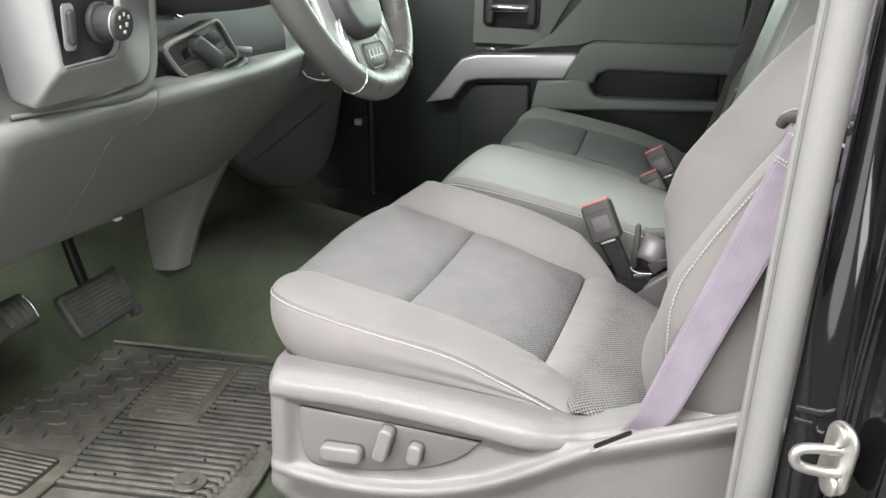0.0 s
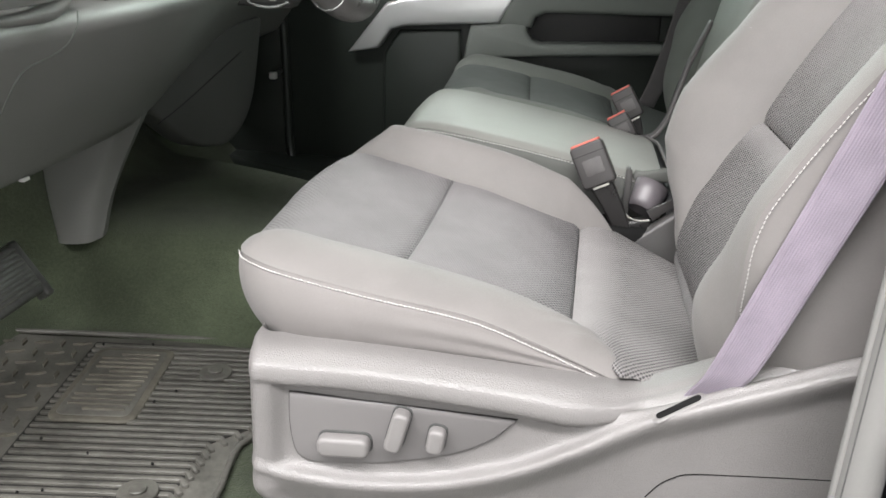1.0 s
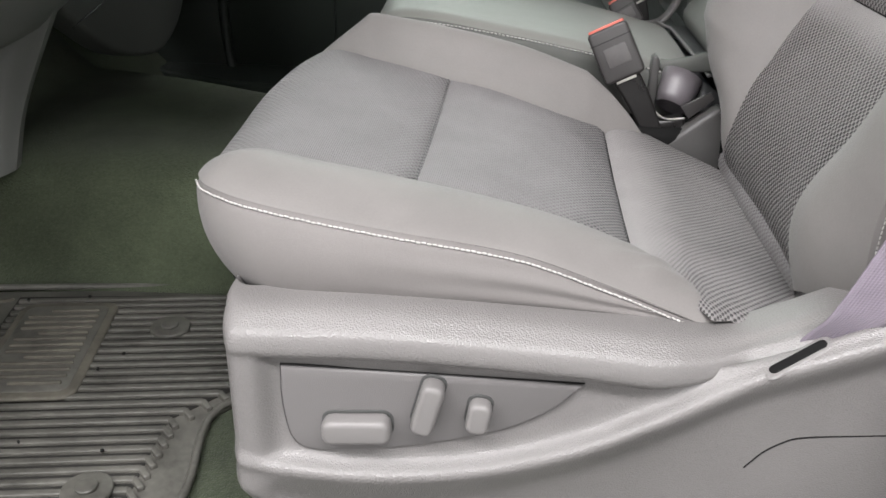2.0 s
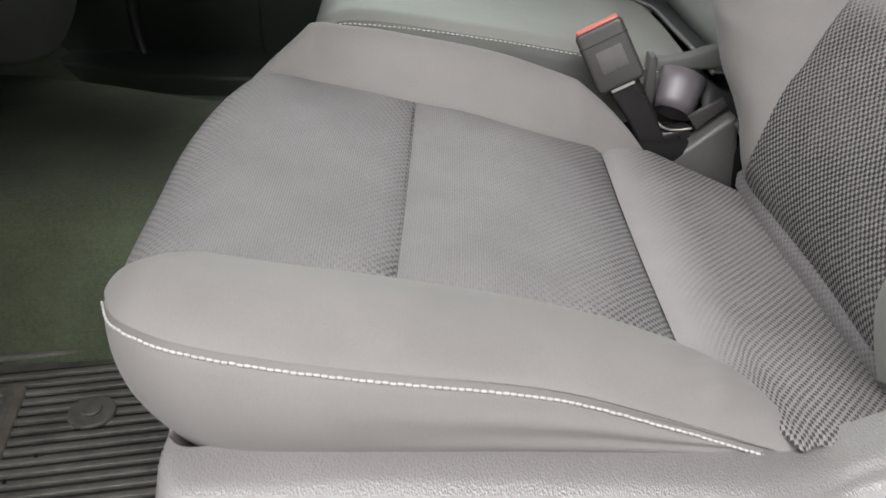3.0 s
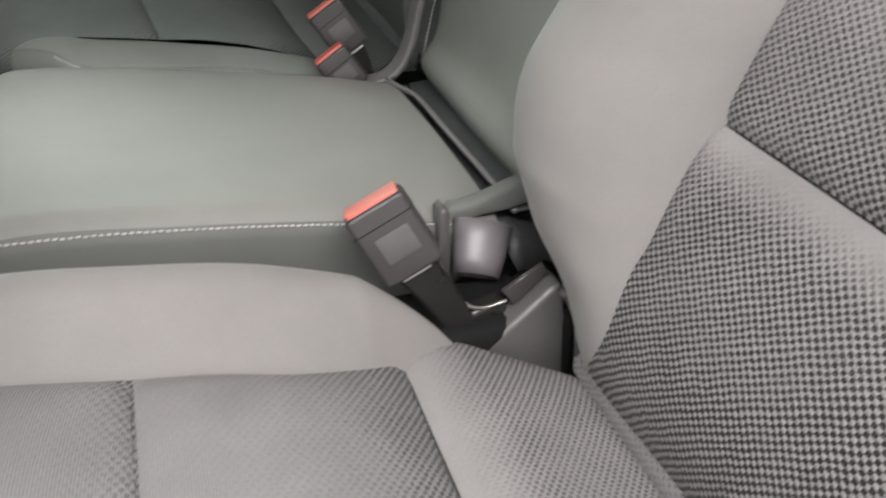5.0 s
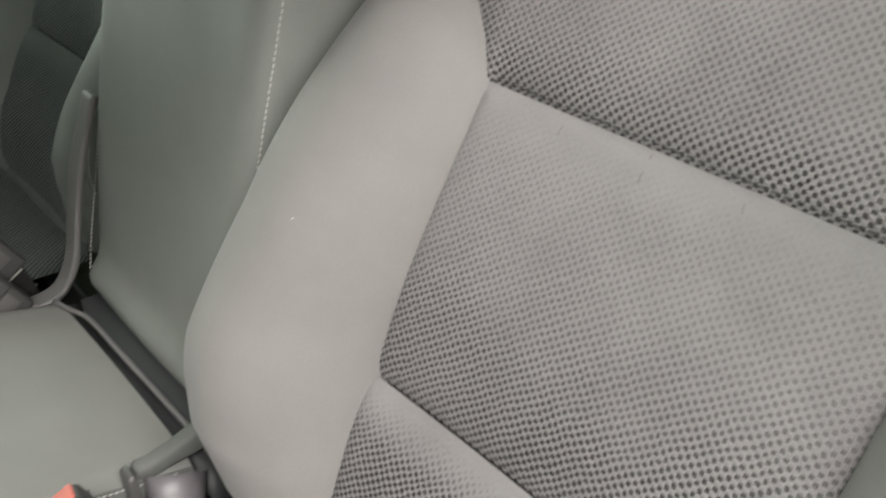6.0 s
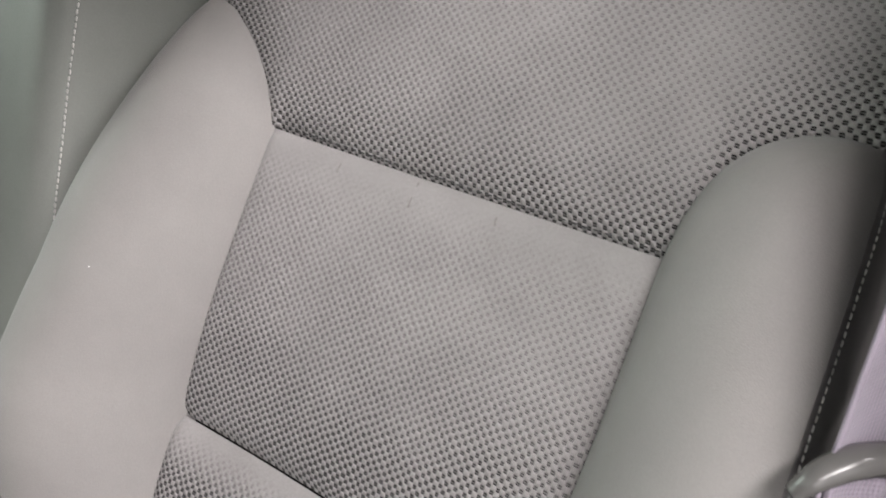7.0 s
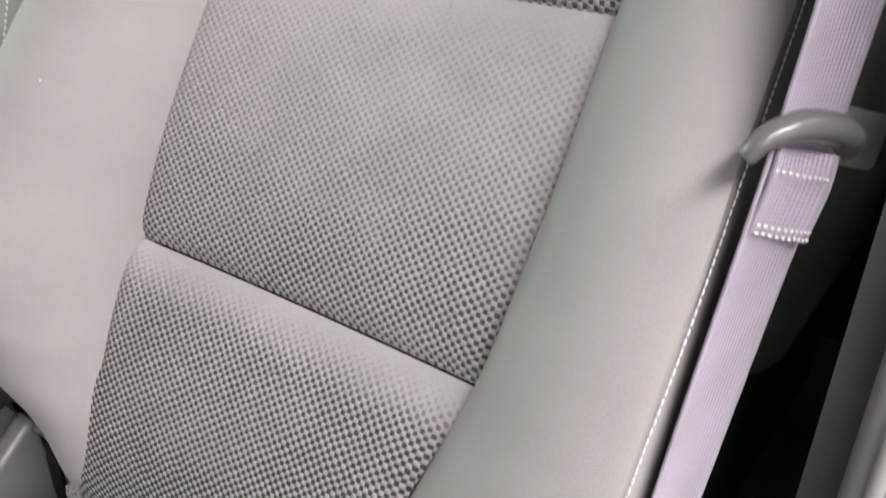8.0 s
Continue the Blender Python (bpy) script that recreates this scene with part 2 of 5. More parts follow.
def part(name, bm, material, parent=None, label="", smooth=True):
    me = bpy.data.meshes.new(name)
    bm.to_mesh(me)
    bm.free()
    for p in me.polygons:
        p.use_smooth = smooth
    me.materials.append(material)
    ob = new(name, me)
    if parent is not None:
        ob.parent = parent
        ob.matrix_parent_inverse = Matrix.Translation(-world_at(parent))
    if label:
        ob["label"] = label
    return ob


def world_at(ob):
    return Vector(ob.location) if ob.type == "EMPTY" else Vector((0, 0, 0))


def spline(points, n):
    """n points on a Catmull-Rom line through the given points, spaced by chord."""
    p = np.array(points, float)
    d = np.r_[0, np.cumsum(np.maximum(np.linalg.norm(np.diff(p, axis=0), axis=1), 1e-6))]
    t = np.linspace(0, d[-1], n)
    m = np.zeros_like(p)
    m[1:-1] = (p[2:] - p[:-2]) / (d[2:] - d[:-2])[:, None]
    m[0], m[-1] = (p[1] - p[0]) / (d[1] - d[0]), (p[-1] - p[-2]) / (d[-1] - d[-2])
    i = np.clip(np.searchsorted(d, t, side="right") - 1, 0, len(p) - 2)
    h = (d[i + 1] - d[i])[:, None]
    s = ((t - d[i])[:, None]) / h
    return ((2 * s**3 - 3 * s**2 + 1) * p[i] + (s**3 - 2 * s**2 + s) * h * m[i]
            + (-2 * s**3 + 3 * s**2) * p[i + 1] + (s**3 - s**2) * h * m[i + 1])


def normals(P):
    a, b = np.gradient(P, axis=0), np.gradient(P, axis=1)
    n = np.cross(a, b)
    return n / np.maximum(np.linalg.norm(n, axis=2, keepdims=True), 1e-9)


def lengths(P, axis):
    d = np.linalg.norm(np.diff(P, axis=axis), axis=2)
    z = np.zeros((1, P.shape[1]) if axis == 0 else (P.shape[0], 1))
    return np.concatenate([z, np.cumsum(d, axis=axis)], axis=axis)


def seamed(P, sides, depth=0.006, width=0.008, up=(0, 0, 1), puff=0.0):
    """Sinks the chosen edges (0: first row, 1: last row, 2: first column, 3: last column) into a seam."""
    n = normals(P)
    if (n.reshape(-1, 3) @ np.array(up, float)).sum() < 0:
        n = -n
    A, B = lengths(P, 0), lengths(P, 1)
    dist = {0: A, 1: A[-1:] - A, 2: B, 3: B[:, -1:] - B}
    k = np.zeros(P.shape[:2])
    for s in sides:
        k += np.exp(-((dist[s] / width) ** 1.3))
    k = np.minimum(k, 1)
    if puff:
        d = np.minimum.reduce([dist[s] for s in sides])
        k = k - puff / depth * (1 - np.exp(-((d / 0.03) ** 2)))
    return P - n * (depth * k)[..., None]


def sheet(P, closed=False, flat=None, pull=None):
    """A bmesh of a grid of points, with UV in metres; pull: how far the weave is stretched open, point by point."""
    bm = bmesh.new()
    uv = bm.loops.layers.uv.new("UVMap")
    n, m = P.shape[:2]
    A, B = lengths(P, 0), lengths(P, 1)
    A = np.repeat(A.mean(axis=1)[:, None], m, axis=1)
    if n > 3:
        A = lengths(P, 0)
        A = A - A[n // 2:n // 2 + 1]
    B = B - B[:, m // 2:m // 2 + 1]
    if flat is not None:
        B, A = flat[..., 0], flat[..., 1]
    lay = bm.verts.layers.float.new("pull") if pull is not None else None
    vs = [[bm.verts.new(P[i, j]) for j in range(m)] for i in range(n)]
    if pull is not None:
        for i in range(n):
            for j in range(m):
                vs[i][j][lay] = float(pull[i, j])
    for i in range(n - 1):
        for j in range(m - (0 if closed else 1)):
            j2 = (j + 1) % m
            try:
                f = bm.faces.new((vs[i][j], vs[i + 1][j], vs[i + 1][j2], vs[i][j2]))
            except ValueError:
                continue
            for loop, (a, b) in zip(f.loops, ((i, j), (i + 1, j), (i + 1, j2), (i, j2))):
                loop[uv].uv = (B[a, b], A[a, b])
    return bm


def loft(curves, n, m):
    """A grid through a list of lines: n points along each, m across them."""
    C = np.array([spline(c, n) for c in curves])
    return np.array([spline(C[:, i], m) for i in range(n)])


def ends(bm):
    """Closes open edges with faces."""
    bmesh.ops.remove_doubles(bm, verts=bm.verts, dist=1e-6)
    bmesh.ops.holes_fill(bm, edges=[e for e in bm.edges if e.is_boundary])
    bmesh.ops.recalc_face_normals(bm, faces=bm.faces)
    return bm


def block(size, at=(0, 0, 0), m=None, bevel=0.004, seg=2, taper=None):
    bm = bmesh.new()
    bmesh.ops.create_cube(bm, size=1)
    for v in bm.verts:
        k = 1 if taper is None or v.co.z < 0 else taper
        v.co = Vector((v.co.x * size[0] * k, v.co.y * size[1] * k, v.co.z * size[2]))
    if bevel:
        bmesh.ops.bevel(bm, geom=bm.edges[:], offset=bevel, segments=seg, profile=0.5, affect="EDGES", clamp_overlap=True)
    bmesh.ops.transform(bm, matrix=Matrix.Translation(at) @ (m or Matrix()), verts=bm.verts)
    return bm


def prism(outline, depth, m, bevel=0.002, seg=2):
    """An outline in the local xy plane pushed along local z from 0 to depth, edges rounded."""
    bm = bmesh.new()
    f = bm.faces.new([bm.verts.new((x, y, 0)) for x, y in outline])
    r = bmesh.ops.extrude_face_region(bm, geom=[f])
    for v in r["geom"]:
        if isinstance(v, bmesh.types.BMVert):
            v.co.z += depth
    bmesh.ops.recalc_face_normals(bm, faces=bm.faces)
    if bevel:
        es = [e for e in bm.edges if abs(e.verts[0].co.z - e.verts[1].co.z) < 1e-6]
        bmesh.ops.bevel(bm, geom=es, offset=bevel, segments=seg, profile=0.5, affect="EDGES", clamp_overlap=True)
    bmesh.ops.transform(bm, matrix=m, verts=bm.verts)
    return bm


def rounded(w, h, r, n=5):
    """A rounded rectangle's outline round the origin."""
    pts = []
    for cx, cy, a0 in ((w / 2 - r, h / 2 - r, 0), (-w / 2 + r, h / 2 - r, 90), (-w / 2 + r, -h / 2 + r, 180), (w / 2 - r, -h / 2 + r, 270)):
        for i in range(n + 1):
            a = radians(a0 + 90 * i / n)
            pts.append((cx + r * math.cos(a), cy + r * math.sin(a)))
    return pts


def tube(points, radius, n=60, k=12, squash=1.0, closed=False):
    """A round bar along a line. radius may be a list over the line."""
    p = spline(points, n)
    if closed:
        p = np.array(points, float)
        n = len(p)
    r = np.interp(np.linspace(0, 1, n), np.linspace(0, 1, len(radius)), radius) if isinstance(radius, (list, tuple)) else np.full(n, radius)
    t = np.gradient(p, axis=0) if not closed else np.roll(p, -1, 0) - np.roll(p, 1, 0)
    t /= np.linalg.norm(t, axis=1)[:, None]
    ref = np.array((0.13, 0.31, 0.94))
    a = np.cross(t, ref)
    a /= np.linalg.norm(a, axis=1)[:, None]
    b = np.cross(t, a)
    ang = np.linspace(0, 2 * math.pi, k, endpoint=False)
    P = p[:, None] + r[:, None, None] * (np.cos(ang)[None, :, None] * a[:, None] + squash * np.sin(ang)[None, :, None] * b[:, None])
    if closed:
        P = np.concatenate([P, P[:1]], axis=0)
    bm = sheet(P, closed=True)
    if closed:
        bmesh.ops.remove_doubles(bm, verts=bm.verts, dist=1e-6)
        bmesh.ops.recalc_face_normals(bm, faces=bm.faces)
        return bm
    return ends(bm)


def join(*bms):
    out = bmesh.new()
    tmp = bpy.data.meshes.new("tmp")
    for b in bms:
        b.to_mesh(tmp)
        b.free()
        out.from_mesh(tmp)
    bpy.data.meshes.remove(tmp)
    return out


def stitches(line, lift, up, length=0.0038, gap=0.0013, r=0.0008, n=600):
    """Thread: a row of short rounded stitches along a line, lifted out of the cloth."""
    p = spline(line, n)
    d = np.r_[0, np.cumsum(np.linalg.norm(np.diff(p, axis=0), axis=1))]
    verts, faces = [], []
    s = 0.0
    rng = random.Random(5)
    while s + length < d[-1]:
        a = np.array([np.interp(s, d, p[:, i]) for i in range(3)])
        b = np.array([np.interp(s + length, d, p[:, i]) for i in range(3)])
        u = np.array(up(s / d[-1]) if callable(up) else up, float)
        t = (b - a) / np.linalg.norm(b - a)
        side = np.cross(t, u)
        side /= np.linalg.norm(side)
        u = np.cross(side, t)
        j = rng.uniform(-0.0002, 0.0002)
        base = len(verts)
        for q, kk in ((0.0, 0.45), (0.15, 0.95), (0.5, 1.1), (0.85, 0.95), (1.0, 0.45)):
            c = a + (b - a) * q + u * (lift + r * 0.4 * kk) + side * j
            for ang in range(6):
                w = 2 * math.pi * ang / 6
                verts.append(c + r * kk * (math.cos(w) * side + 0.8 * math.sin(w) * u))
        for ring in range(4):
            for k in range(6):
                o = base + ring * 6
                faces.append((o + k, o + (k + 1) % 6, o + 6 + (k + 1) % 6, o + 6 + k))
        s += length + gap
    me = bpy.data.meshes.new("tmp")
    me.from_pydata([tuple(v) for v in verts], [], faces)
    bm = bmesh.new()
    bm.from_mesh(me)
    bpy.data.meshes.remove(me)
    return bm

# ---------------------------------------------------------------- the cab
floor = thing("floor", "dark grey-green carpeted cab floor with a high raised tunnel", "floor", kind="structure")
# carpet: flat foot wells, a low tunnel between them, rising to the bulkhead
nx, ny = 90, 200
X, Y = np.meshgrid(np.linspace(-1.0, 1.6, nx), np.linspace(-0.13, 1.59, ny), indexing="ij")
crest = 0.982 + 0.38 * np.clip(-0.15 - X, 0, 0.35)
hump = 0.162 / (1 + np.exp((0.54 - Y) / 0.022)) / (1 + np.exp((Y - crest) / 0.016))
rise = 0.55 * np.clip((-0.55 - X) / 0.4, 0, 1) ** 1.3
wave = np.array([[noise.noise((x * 5, y * 5, 0.3)) for y in Y[0]] for x in X[:, 0]]) * 0.004
Z = -0.012 + hump + rise + wave
part("carpet", sheet(np.stack([X, Y, Z], axis=2)), M_carpet, floor)
part("underbody", block((2.5, 1.6, 0.5), (0.3, 0.73, -0.42), bevel=0.02), M_black, floor)
part("floor_pan", block((2.7, 1.8, 0.05), (0.3, 0.73, -0.1), bevel=0.01), M_black, floor)

walls = thing("wall_cab", "black cab shell with bulkhead, rear wall and roof", "cab shell", kind="structure")
part("bulkhead", block((0.05, 1.8, 1.0), (-1.03, 0.73, 0.3), bevel=0.01), M_dark, walls)
part("rear_wall", block((0.05, 1.8, 0.85), (1.63, 0.73, 0.32), bevel=0.01), M_dark, walls)
part("kick_panel", block((0.62, 0.07, 1.0), (-0.75, 1.588, 0.3), bevel=0.025, seg=3), M_lower, walls)
part("kick_trim", tube([(-0.462, 1.556, 0.42), (-0.452, 1.552, 0.2), (-0.446, 1.548, 0.06), (-0.425, 1.53, 0.0), (-0.38, 1.5, -0.02)], 0.012, 40, 10), M_lower, walls)
part("kick_panel", block((0.5, 0.05, 0.9), (-0.8, -0.14, 0.25), bevel=0.01), M_dark, walls)
ceiling = thing("ceiling", "pale cloth headliner under the cab roof", "ceiling", kind="structure")
part("headliner", block((2.1, 1.6, 0.04), (0.75, 0.73, 1.27), bevel=0.015), M_head, ceiling)

room = thing("workshop_wall", "plain painted workshop walls round the truck", "wall", kind="structure")
for name, size, at in (("wall", (12, 0.1, 3.9), (0, -4.6, 1.25)), ("wall", (12, 0.1, 3.9), (0, 6.0, 1.25)),
                       ("wall", (0.1, 10.5, 3.9), (-6, 0.7, 1.25)), ("wall", (0.1, 10.5, 3.9), (6, 0.7, 1.25))):
    part(name, block(size, at, bevel=0), M_wall, room, smooth=False)
ground = tagged(part("ground", block((12, 10.5, 0.1), (0, 0.7, -0.72), bevel=0), M_conc, smooth=False),
                "grey concrete workshop floor under the truck", "ground", kind="structure")
lid = tagged(part("workshop_ceiling", block((12, 10.5, 0.1), (0, 0.7, 3.25), bevel=0), M_wall, smooth=False),
             "painted workshop ceiling", "ceiling", kind="structure")

# ---------------------------------------------------------------- front seats
REC = radians(30)
BACK_UP = np.array((math.sin(REC), 0, math.cos(REC)))
BACK_OUT = np.array((-math.cos(REC), 0, math.sin(REC)))

CUSH_OUT = [(0.392, 0.245, 0.242), (0.345, 0.247, 0.262), (0.303, 0.248, 0.279), (0.231, 0.248, 0.303), (0.138, 0.248, 0.317),
            (0.076, 0.246, 0.326), (0.024, 0.237, 0.333), (-0.009, 0.216, 0.335), (-0.026, 0.182, 0.33), (-0.034, 0.15, 0.32)]
CUSH_IN = [(0.392, 0.245, 0.242), (0.394, 0.226, 0.245), (0.384, 0.2, 0.251), (0.352, 0.175, 0.264), (0.30, 0.158, 0.280), (0.231, 0.15, 0.298), (0.138, 0.15, 0.318),
           (0.076, 0.15, 0.328), (0.024, 0.15, 0.336), (-0.009, 0.15, 0.334), (-0.026, 0.15, 0.327), (-0.034, 0.15, 0.32)]
CUSH_LOW = [(0.40, 0.24, 0.238), (0.345, 0.247, 0.25), (0.303, 0.25, 0.254), (0.2, 0.252, 0.258), (0.1, 0.25, 0.258),
            (0.04, 0.24, 0.254), (0.012, 0.215, 0.248), (-0.002, 0.18, 0.235), (-0.01, 0.15, 0.225)]


# the inboard bolster ends further in, where the buckles stand
FAR_OUT = [(0.39, 0.19, 0.25), (0.372, 0.207, 0.257), (0.345, 0.224, 0.267), (0.303, 0.241, 0.281)] + CUSH_OUT[3:]
FAR_IN = [(0.39, 0.19, 0.25), (0.376, 0.18, 0.254), (0.345, 0.166, 0.265), (0.30, 0.155, 0.280)] + CUSH_IN[5:]
FAR_LOW = [(0.40, 0.185, 0.238), (0.345, 0.22, 0.25), (0.303, 0.242, 0.254)] + CUSH_LOW[3:]


def insert_far(x):
    return np.interp(x, (-0.07, 0.25, 0.30, 0.345, 0.375, 0.39, 0.412, 0.442, 0.48, 0.52), (0.15, 0.15, 0.158, 0.17, 0.184, 0.192, 0.182, 0.167, 0.148, 0.142))


def insert_half(x):
    return np.interp(x, (-0.07, 0.25, 0.30, 0.345, 0.372, 0.385, 0.42, 0.52), (0.15, 0.15, 0.158, 0.178, 0.212, 0.24, 0.236, 0.225))


BACK_IN = [(0.14, -0.10), (0.127, -0.04), (0.134, 0.04), (0.152, 0.125), (0.157, 0.2), (0.16, 0.30), (0.163, 0.365), (0.173, 0.40),
           (0.192, 0.425), (0.216, 0.436), (0.25, 0.44)]
BACK_FAR = BACK_IN[:6] + [(0.166, 0.348), (0.183, 0.377), (0.207, 0.404), (0.237, 0.428), (0.262, 0.44)]
BACK_EDGE = [(0.222, -0.065, -0.045), (0.24, -0.035, -0.012), (0.251, 0.0, 0.016), (0.258, 0.03, 0.036), (0.262, 0.065, 0.056), (0.263, 0.1, 0.066), (0.265, 0.2, 0.068),
             (0.264, 0.28, 0.06), (0.262, 0.36, 0.038), (0.258, 0.415, 0.018), (0.25, 0.44, 0.008)]


def inboard_fall(v):
    """The inboard back bolster swells above the cushion and falls away under it."""
    return np.interp(v, (-0.07, -0.045, -0.028, -0.007, 0.03, 0.1, 0.2), (-0.03, -0.035, -0.027, -0.005, 0.014, 0.01, 0.0))


def build_seat(name, label, yc, side, dz, rows, dx=0.0, swell=0.053, lift=1.0, cloth=(M_cloth, M_facing, M_knit)):
    """One front seat with cushion, backrest and outer trim; side is -1 where the outer flank looks to -y."""
    seat = thing(name, label, "car seat", (0.25, yc, 0.0), group="front seats")
    byc = yc + side * 0.015

    def lean(x, y):
        """The cushion's front edge stands a little further back towards the middle of the cab."""
        return x + np.clip((0.06 - x) / 0.08, 0, 1) * (0.02 * np.clip(0.24 + side * (yc - y), 0, 1) + 1.25 * np.clip(side * (yc - y), 0, 1) ** 2 - 0.008)

    def cu2(points, s, high=0.0):
        up = [0.0 if s == side else float(np.interp(x, (-0.03, 0.15, 0.335, 0.4), (0.027, 0.012, -0.002, 0.0))) * high * lift for x, _, _ in points]
        return [(float(lean(x, yc + s * v)) + dx, yc + s * v, z + dz + u) for (x, v, z), u in zip(points, up)]

    def bk(points):
        """Backrest points (across, up the slope, out of it) in the world."""
        q = np.array(points, float)
        return np.array((0.49 + dx, byc, 0.336 + dz)) + q[..., 1:2] * BACK_UP + q[..., 2:3] * BACK_OUT + q[..., 0:1] * np.array((0, 1, 0))

    cushion = part("cushion_core", block((0.42, 0.43, 0.105), (0.225 + dx, yc, 0.15 + dz), bevel=0.03), M_core, seat)
    # cloth panels between the seams
    profiles = {
        "front_panel": [(-0.012, 0.20), (-0.031, 0.25), (-0.039, 0.29), (-0.031, 0.316), (-0.012, 0.33), (0.02, 0.334), (0.08, 0.328), (0.15, 0.316)],
        "middle_panel": [(0.15, 0.316), (0.2, 0.309), (0.27, 0.291), (0.335, 0.27)],
        "rear_panel": [(0.335, 0.27), (0.37, 0.264), (0.42, 0.248), (0.475, 0.232)],
        "rear_roll": [(0.475, 0.232), (0.475, 0.247), (0.486, 0.257), (0.5, 0.254), (0.512, 0.232), (0.513, 0.19)],
    }
    for pname, prof in profiles.items():
        n, m = (rows, rows) if pname != "rear_roll" else (16, rows)
        line = spline([(x, 0, z) for x, z in prof], n)
        k = np.linspace(-1, 1, m)
        half = insert_half(line[:, 0]) * 1.01 + np.interp(line[:, 0], (0.28, 0.33, 0.375, 0.4), (0, 0.01, 0.014, 0))
        half_far = insert_far(line[:, 0]) * 1.01 + np.interp(line[:, 0], (0.28, 0.33, 0.365, 0.385), (0, 0.008, 0.008, 0))
        Yc = yc + np.where(side * k[None, :] > 0, half[:, None], half_far[:, None]) * k[None, :]
        near = (1 + side * k[None, :]) / 2
        skew = (0.007 - 0.015 * near) * np.interp(line[:, :1], (-0.03, 0.15, 0.335), (0, 1, 0)) + (0.006 - 0.009 * near) * np.interp(line[:, :1], (0.15, 0.335, 0.475), (0, 1, 0))
        dip = -0.006 * (1 - k[None, :] ** 2) * np.ones((n, 1))
        P = np.stack([lean(np.repeat(line[:, :1], m, 1), Yc) + dx + skew, Yc, line[:, 2:3] + dz + dip + lift * (1 - near) * np.interp(line[:, :1], (-0.03, 0.15, 0.335, 0.4), (0.027, 0.012, -0.002, 0.0))], axis=2)
        sides = {"front_panel": (1, 2, 3), "middle_panel": (0, 1, 2, 3), "rear_panel": (0, 2, 3), "rear_roll": ()}[pname]
        if sides:
            P = seamed(P, sides, 0.0045, 0.006, puff=0.0025)
        A = lengths(P, 0)
        tail, head = A[-1:] - A, A
        pull = {"front_panel": 0.07 + 0.8 * np.exp(-tail / 0.02) + 0.85 * np.clip((tail - 0.13) / 0.08, 0, 1),
                "middle_panel": 0.06 + 0.5 * np.clip(head / 0.17, 0, 1) ** 2 + 0.8 * np.exp(-tail / 0.03),
                "rear_panel": np.clip((head - 0.012) / 0.05, 0, 1) * 0.78,
                "rear_roll": 0.45 + 0 * A}[pname]
        pull = pull * (1 + 0.35 * np.exp(-((1 - np.abs(k)) * 0.15 / 0.03))[None, :])
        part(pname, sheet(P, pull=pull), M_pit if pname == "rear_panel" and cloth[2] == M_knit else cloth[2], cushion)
    for s in (-1, 1):
        tucked = [(x, v - 0.006 * min(1, (0.245 - v) * 20), z - 0.008 * min(1, (0.245 - v) * 20)) for x, v, z in (CUSH_IN if s == side else FAR_IN)]
        a, b = np.array(spline(cu2(tucked, s, 1.0), rows + 20)), np.array(spline(cu2(CUSH_OUT if s == side else FAR_OUT, s, 0.3), rows + 20))
        t = np.linspace(0, 1, 40)
        P = a[:, None] * (1 - t)[None, :, None] + b[:, None] * t[None, :, None]
        wide = np.linalg.norm(a - b, axis=1)
        if s == side:
            P[:, :, 2] += np.minimum(0.021, wide * 0.24)[:, None] * (np.sin(np.pi * t ** 0.85) ** 0.8)[None, :]
        else:
            left_over = np.linalg.norm(np.diff(b, axis=0), axis=1)[::-1].cumsum()[::-1]
            dome = np.minimum(np.r_[left_over, 0] / 0.19, 1)
            P[:, :, 2] += (swell * np.minimum(1, wide / 0.085) * np.sqrt(1 - (1 - dome) ** 2))[:, None] * (np.sin(np.pi * t ** 1.45) ** 0.95)[None, :]
        fold = np.exp(-(((P[:, :, 0] - dx - 0.345) / 0.035) ** 2)) * np.sin(np.pi * t)[None, :]
        wave = np.sin((P[:, :, 0] * 0.55 + P[:, :, 1] * s) * 2 * np.pi / 0.021 + 0.6) + 0.6 * np.sin((P[:, :, 0] + P[:, :, 1] * s * 0.4) * 2 * np.pi / 0.034)
        if s == side:
            P[:, :, 2] += 0.0013 * fold * wave
        part("bolster", sheet(P), cloth[0], cushion)
        low = np.array(spline(cu2(CUSH_LOW if s == side else FAR_LOW, s), rows + 20))
        t = np.linspace(0, 1, 26)
        Q = b[:, None] * (1 - t)[None, :, None] + low[:, None] * t[None, :, None]
        out = normals(Q)
        out[..., 2] = 0
        flip = np.sign((out[:, :, 1] * s).sum())
        out = out / np.maximum(np.linalg.norm(out, axis=2, keepdims=True), 1e-6) * flip
        tall = np.linalg.norm(b - low, axis=1)
        Q = Q + out * (np.minimum(0.012, 0.16 * tall)[:, None] * np.sin(np.pi * t)[None, :] ** 0.8)[..., None]
        crease = 0.0026 * np.sin(t * 17 + 1.0)[None, :] * np.clip((np.linspace(1, -0.6, len(Q)))[:, None], 0, 1) ** 1.2 * np.clip(tall / 0.05, 0, 1)[:, None]
        Q = Q + out * crease[..., None]
        B = lengths(Q, 1)
        Q = Q - out * (0.0022 * np.exp(-(((B - 0.004) / 0.0025) ** 2)))[..., None]
        part("side_facing", sheet(Q), cloth[1], cushion)
        line = [np.array(p) + np.array((0, s * 0.002, -0.004)) for p in cu2((CUSH_OUT if s == side else FAR_OUT)[:9], s, 0.3)]
        part("stitching", stitches(line, 0.0015, lambda q, s=s: (0, s, 0.25), 0.0038, 0.0004, 0.00085), M_thread, cushion)
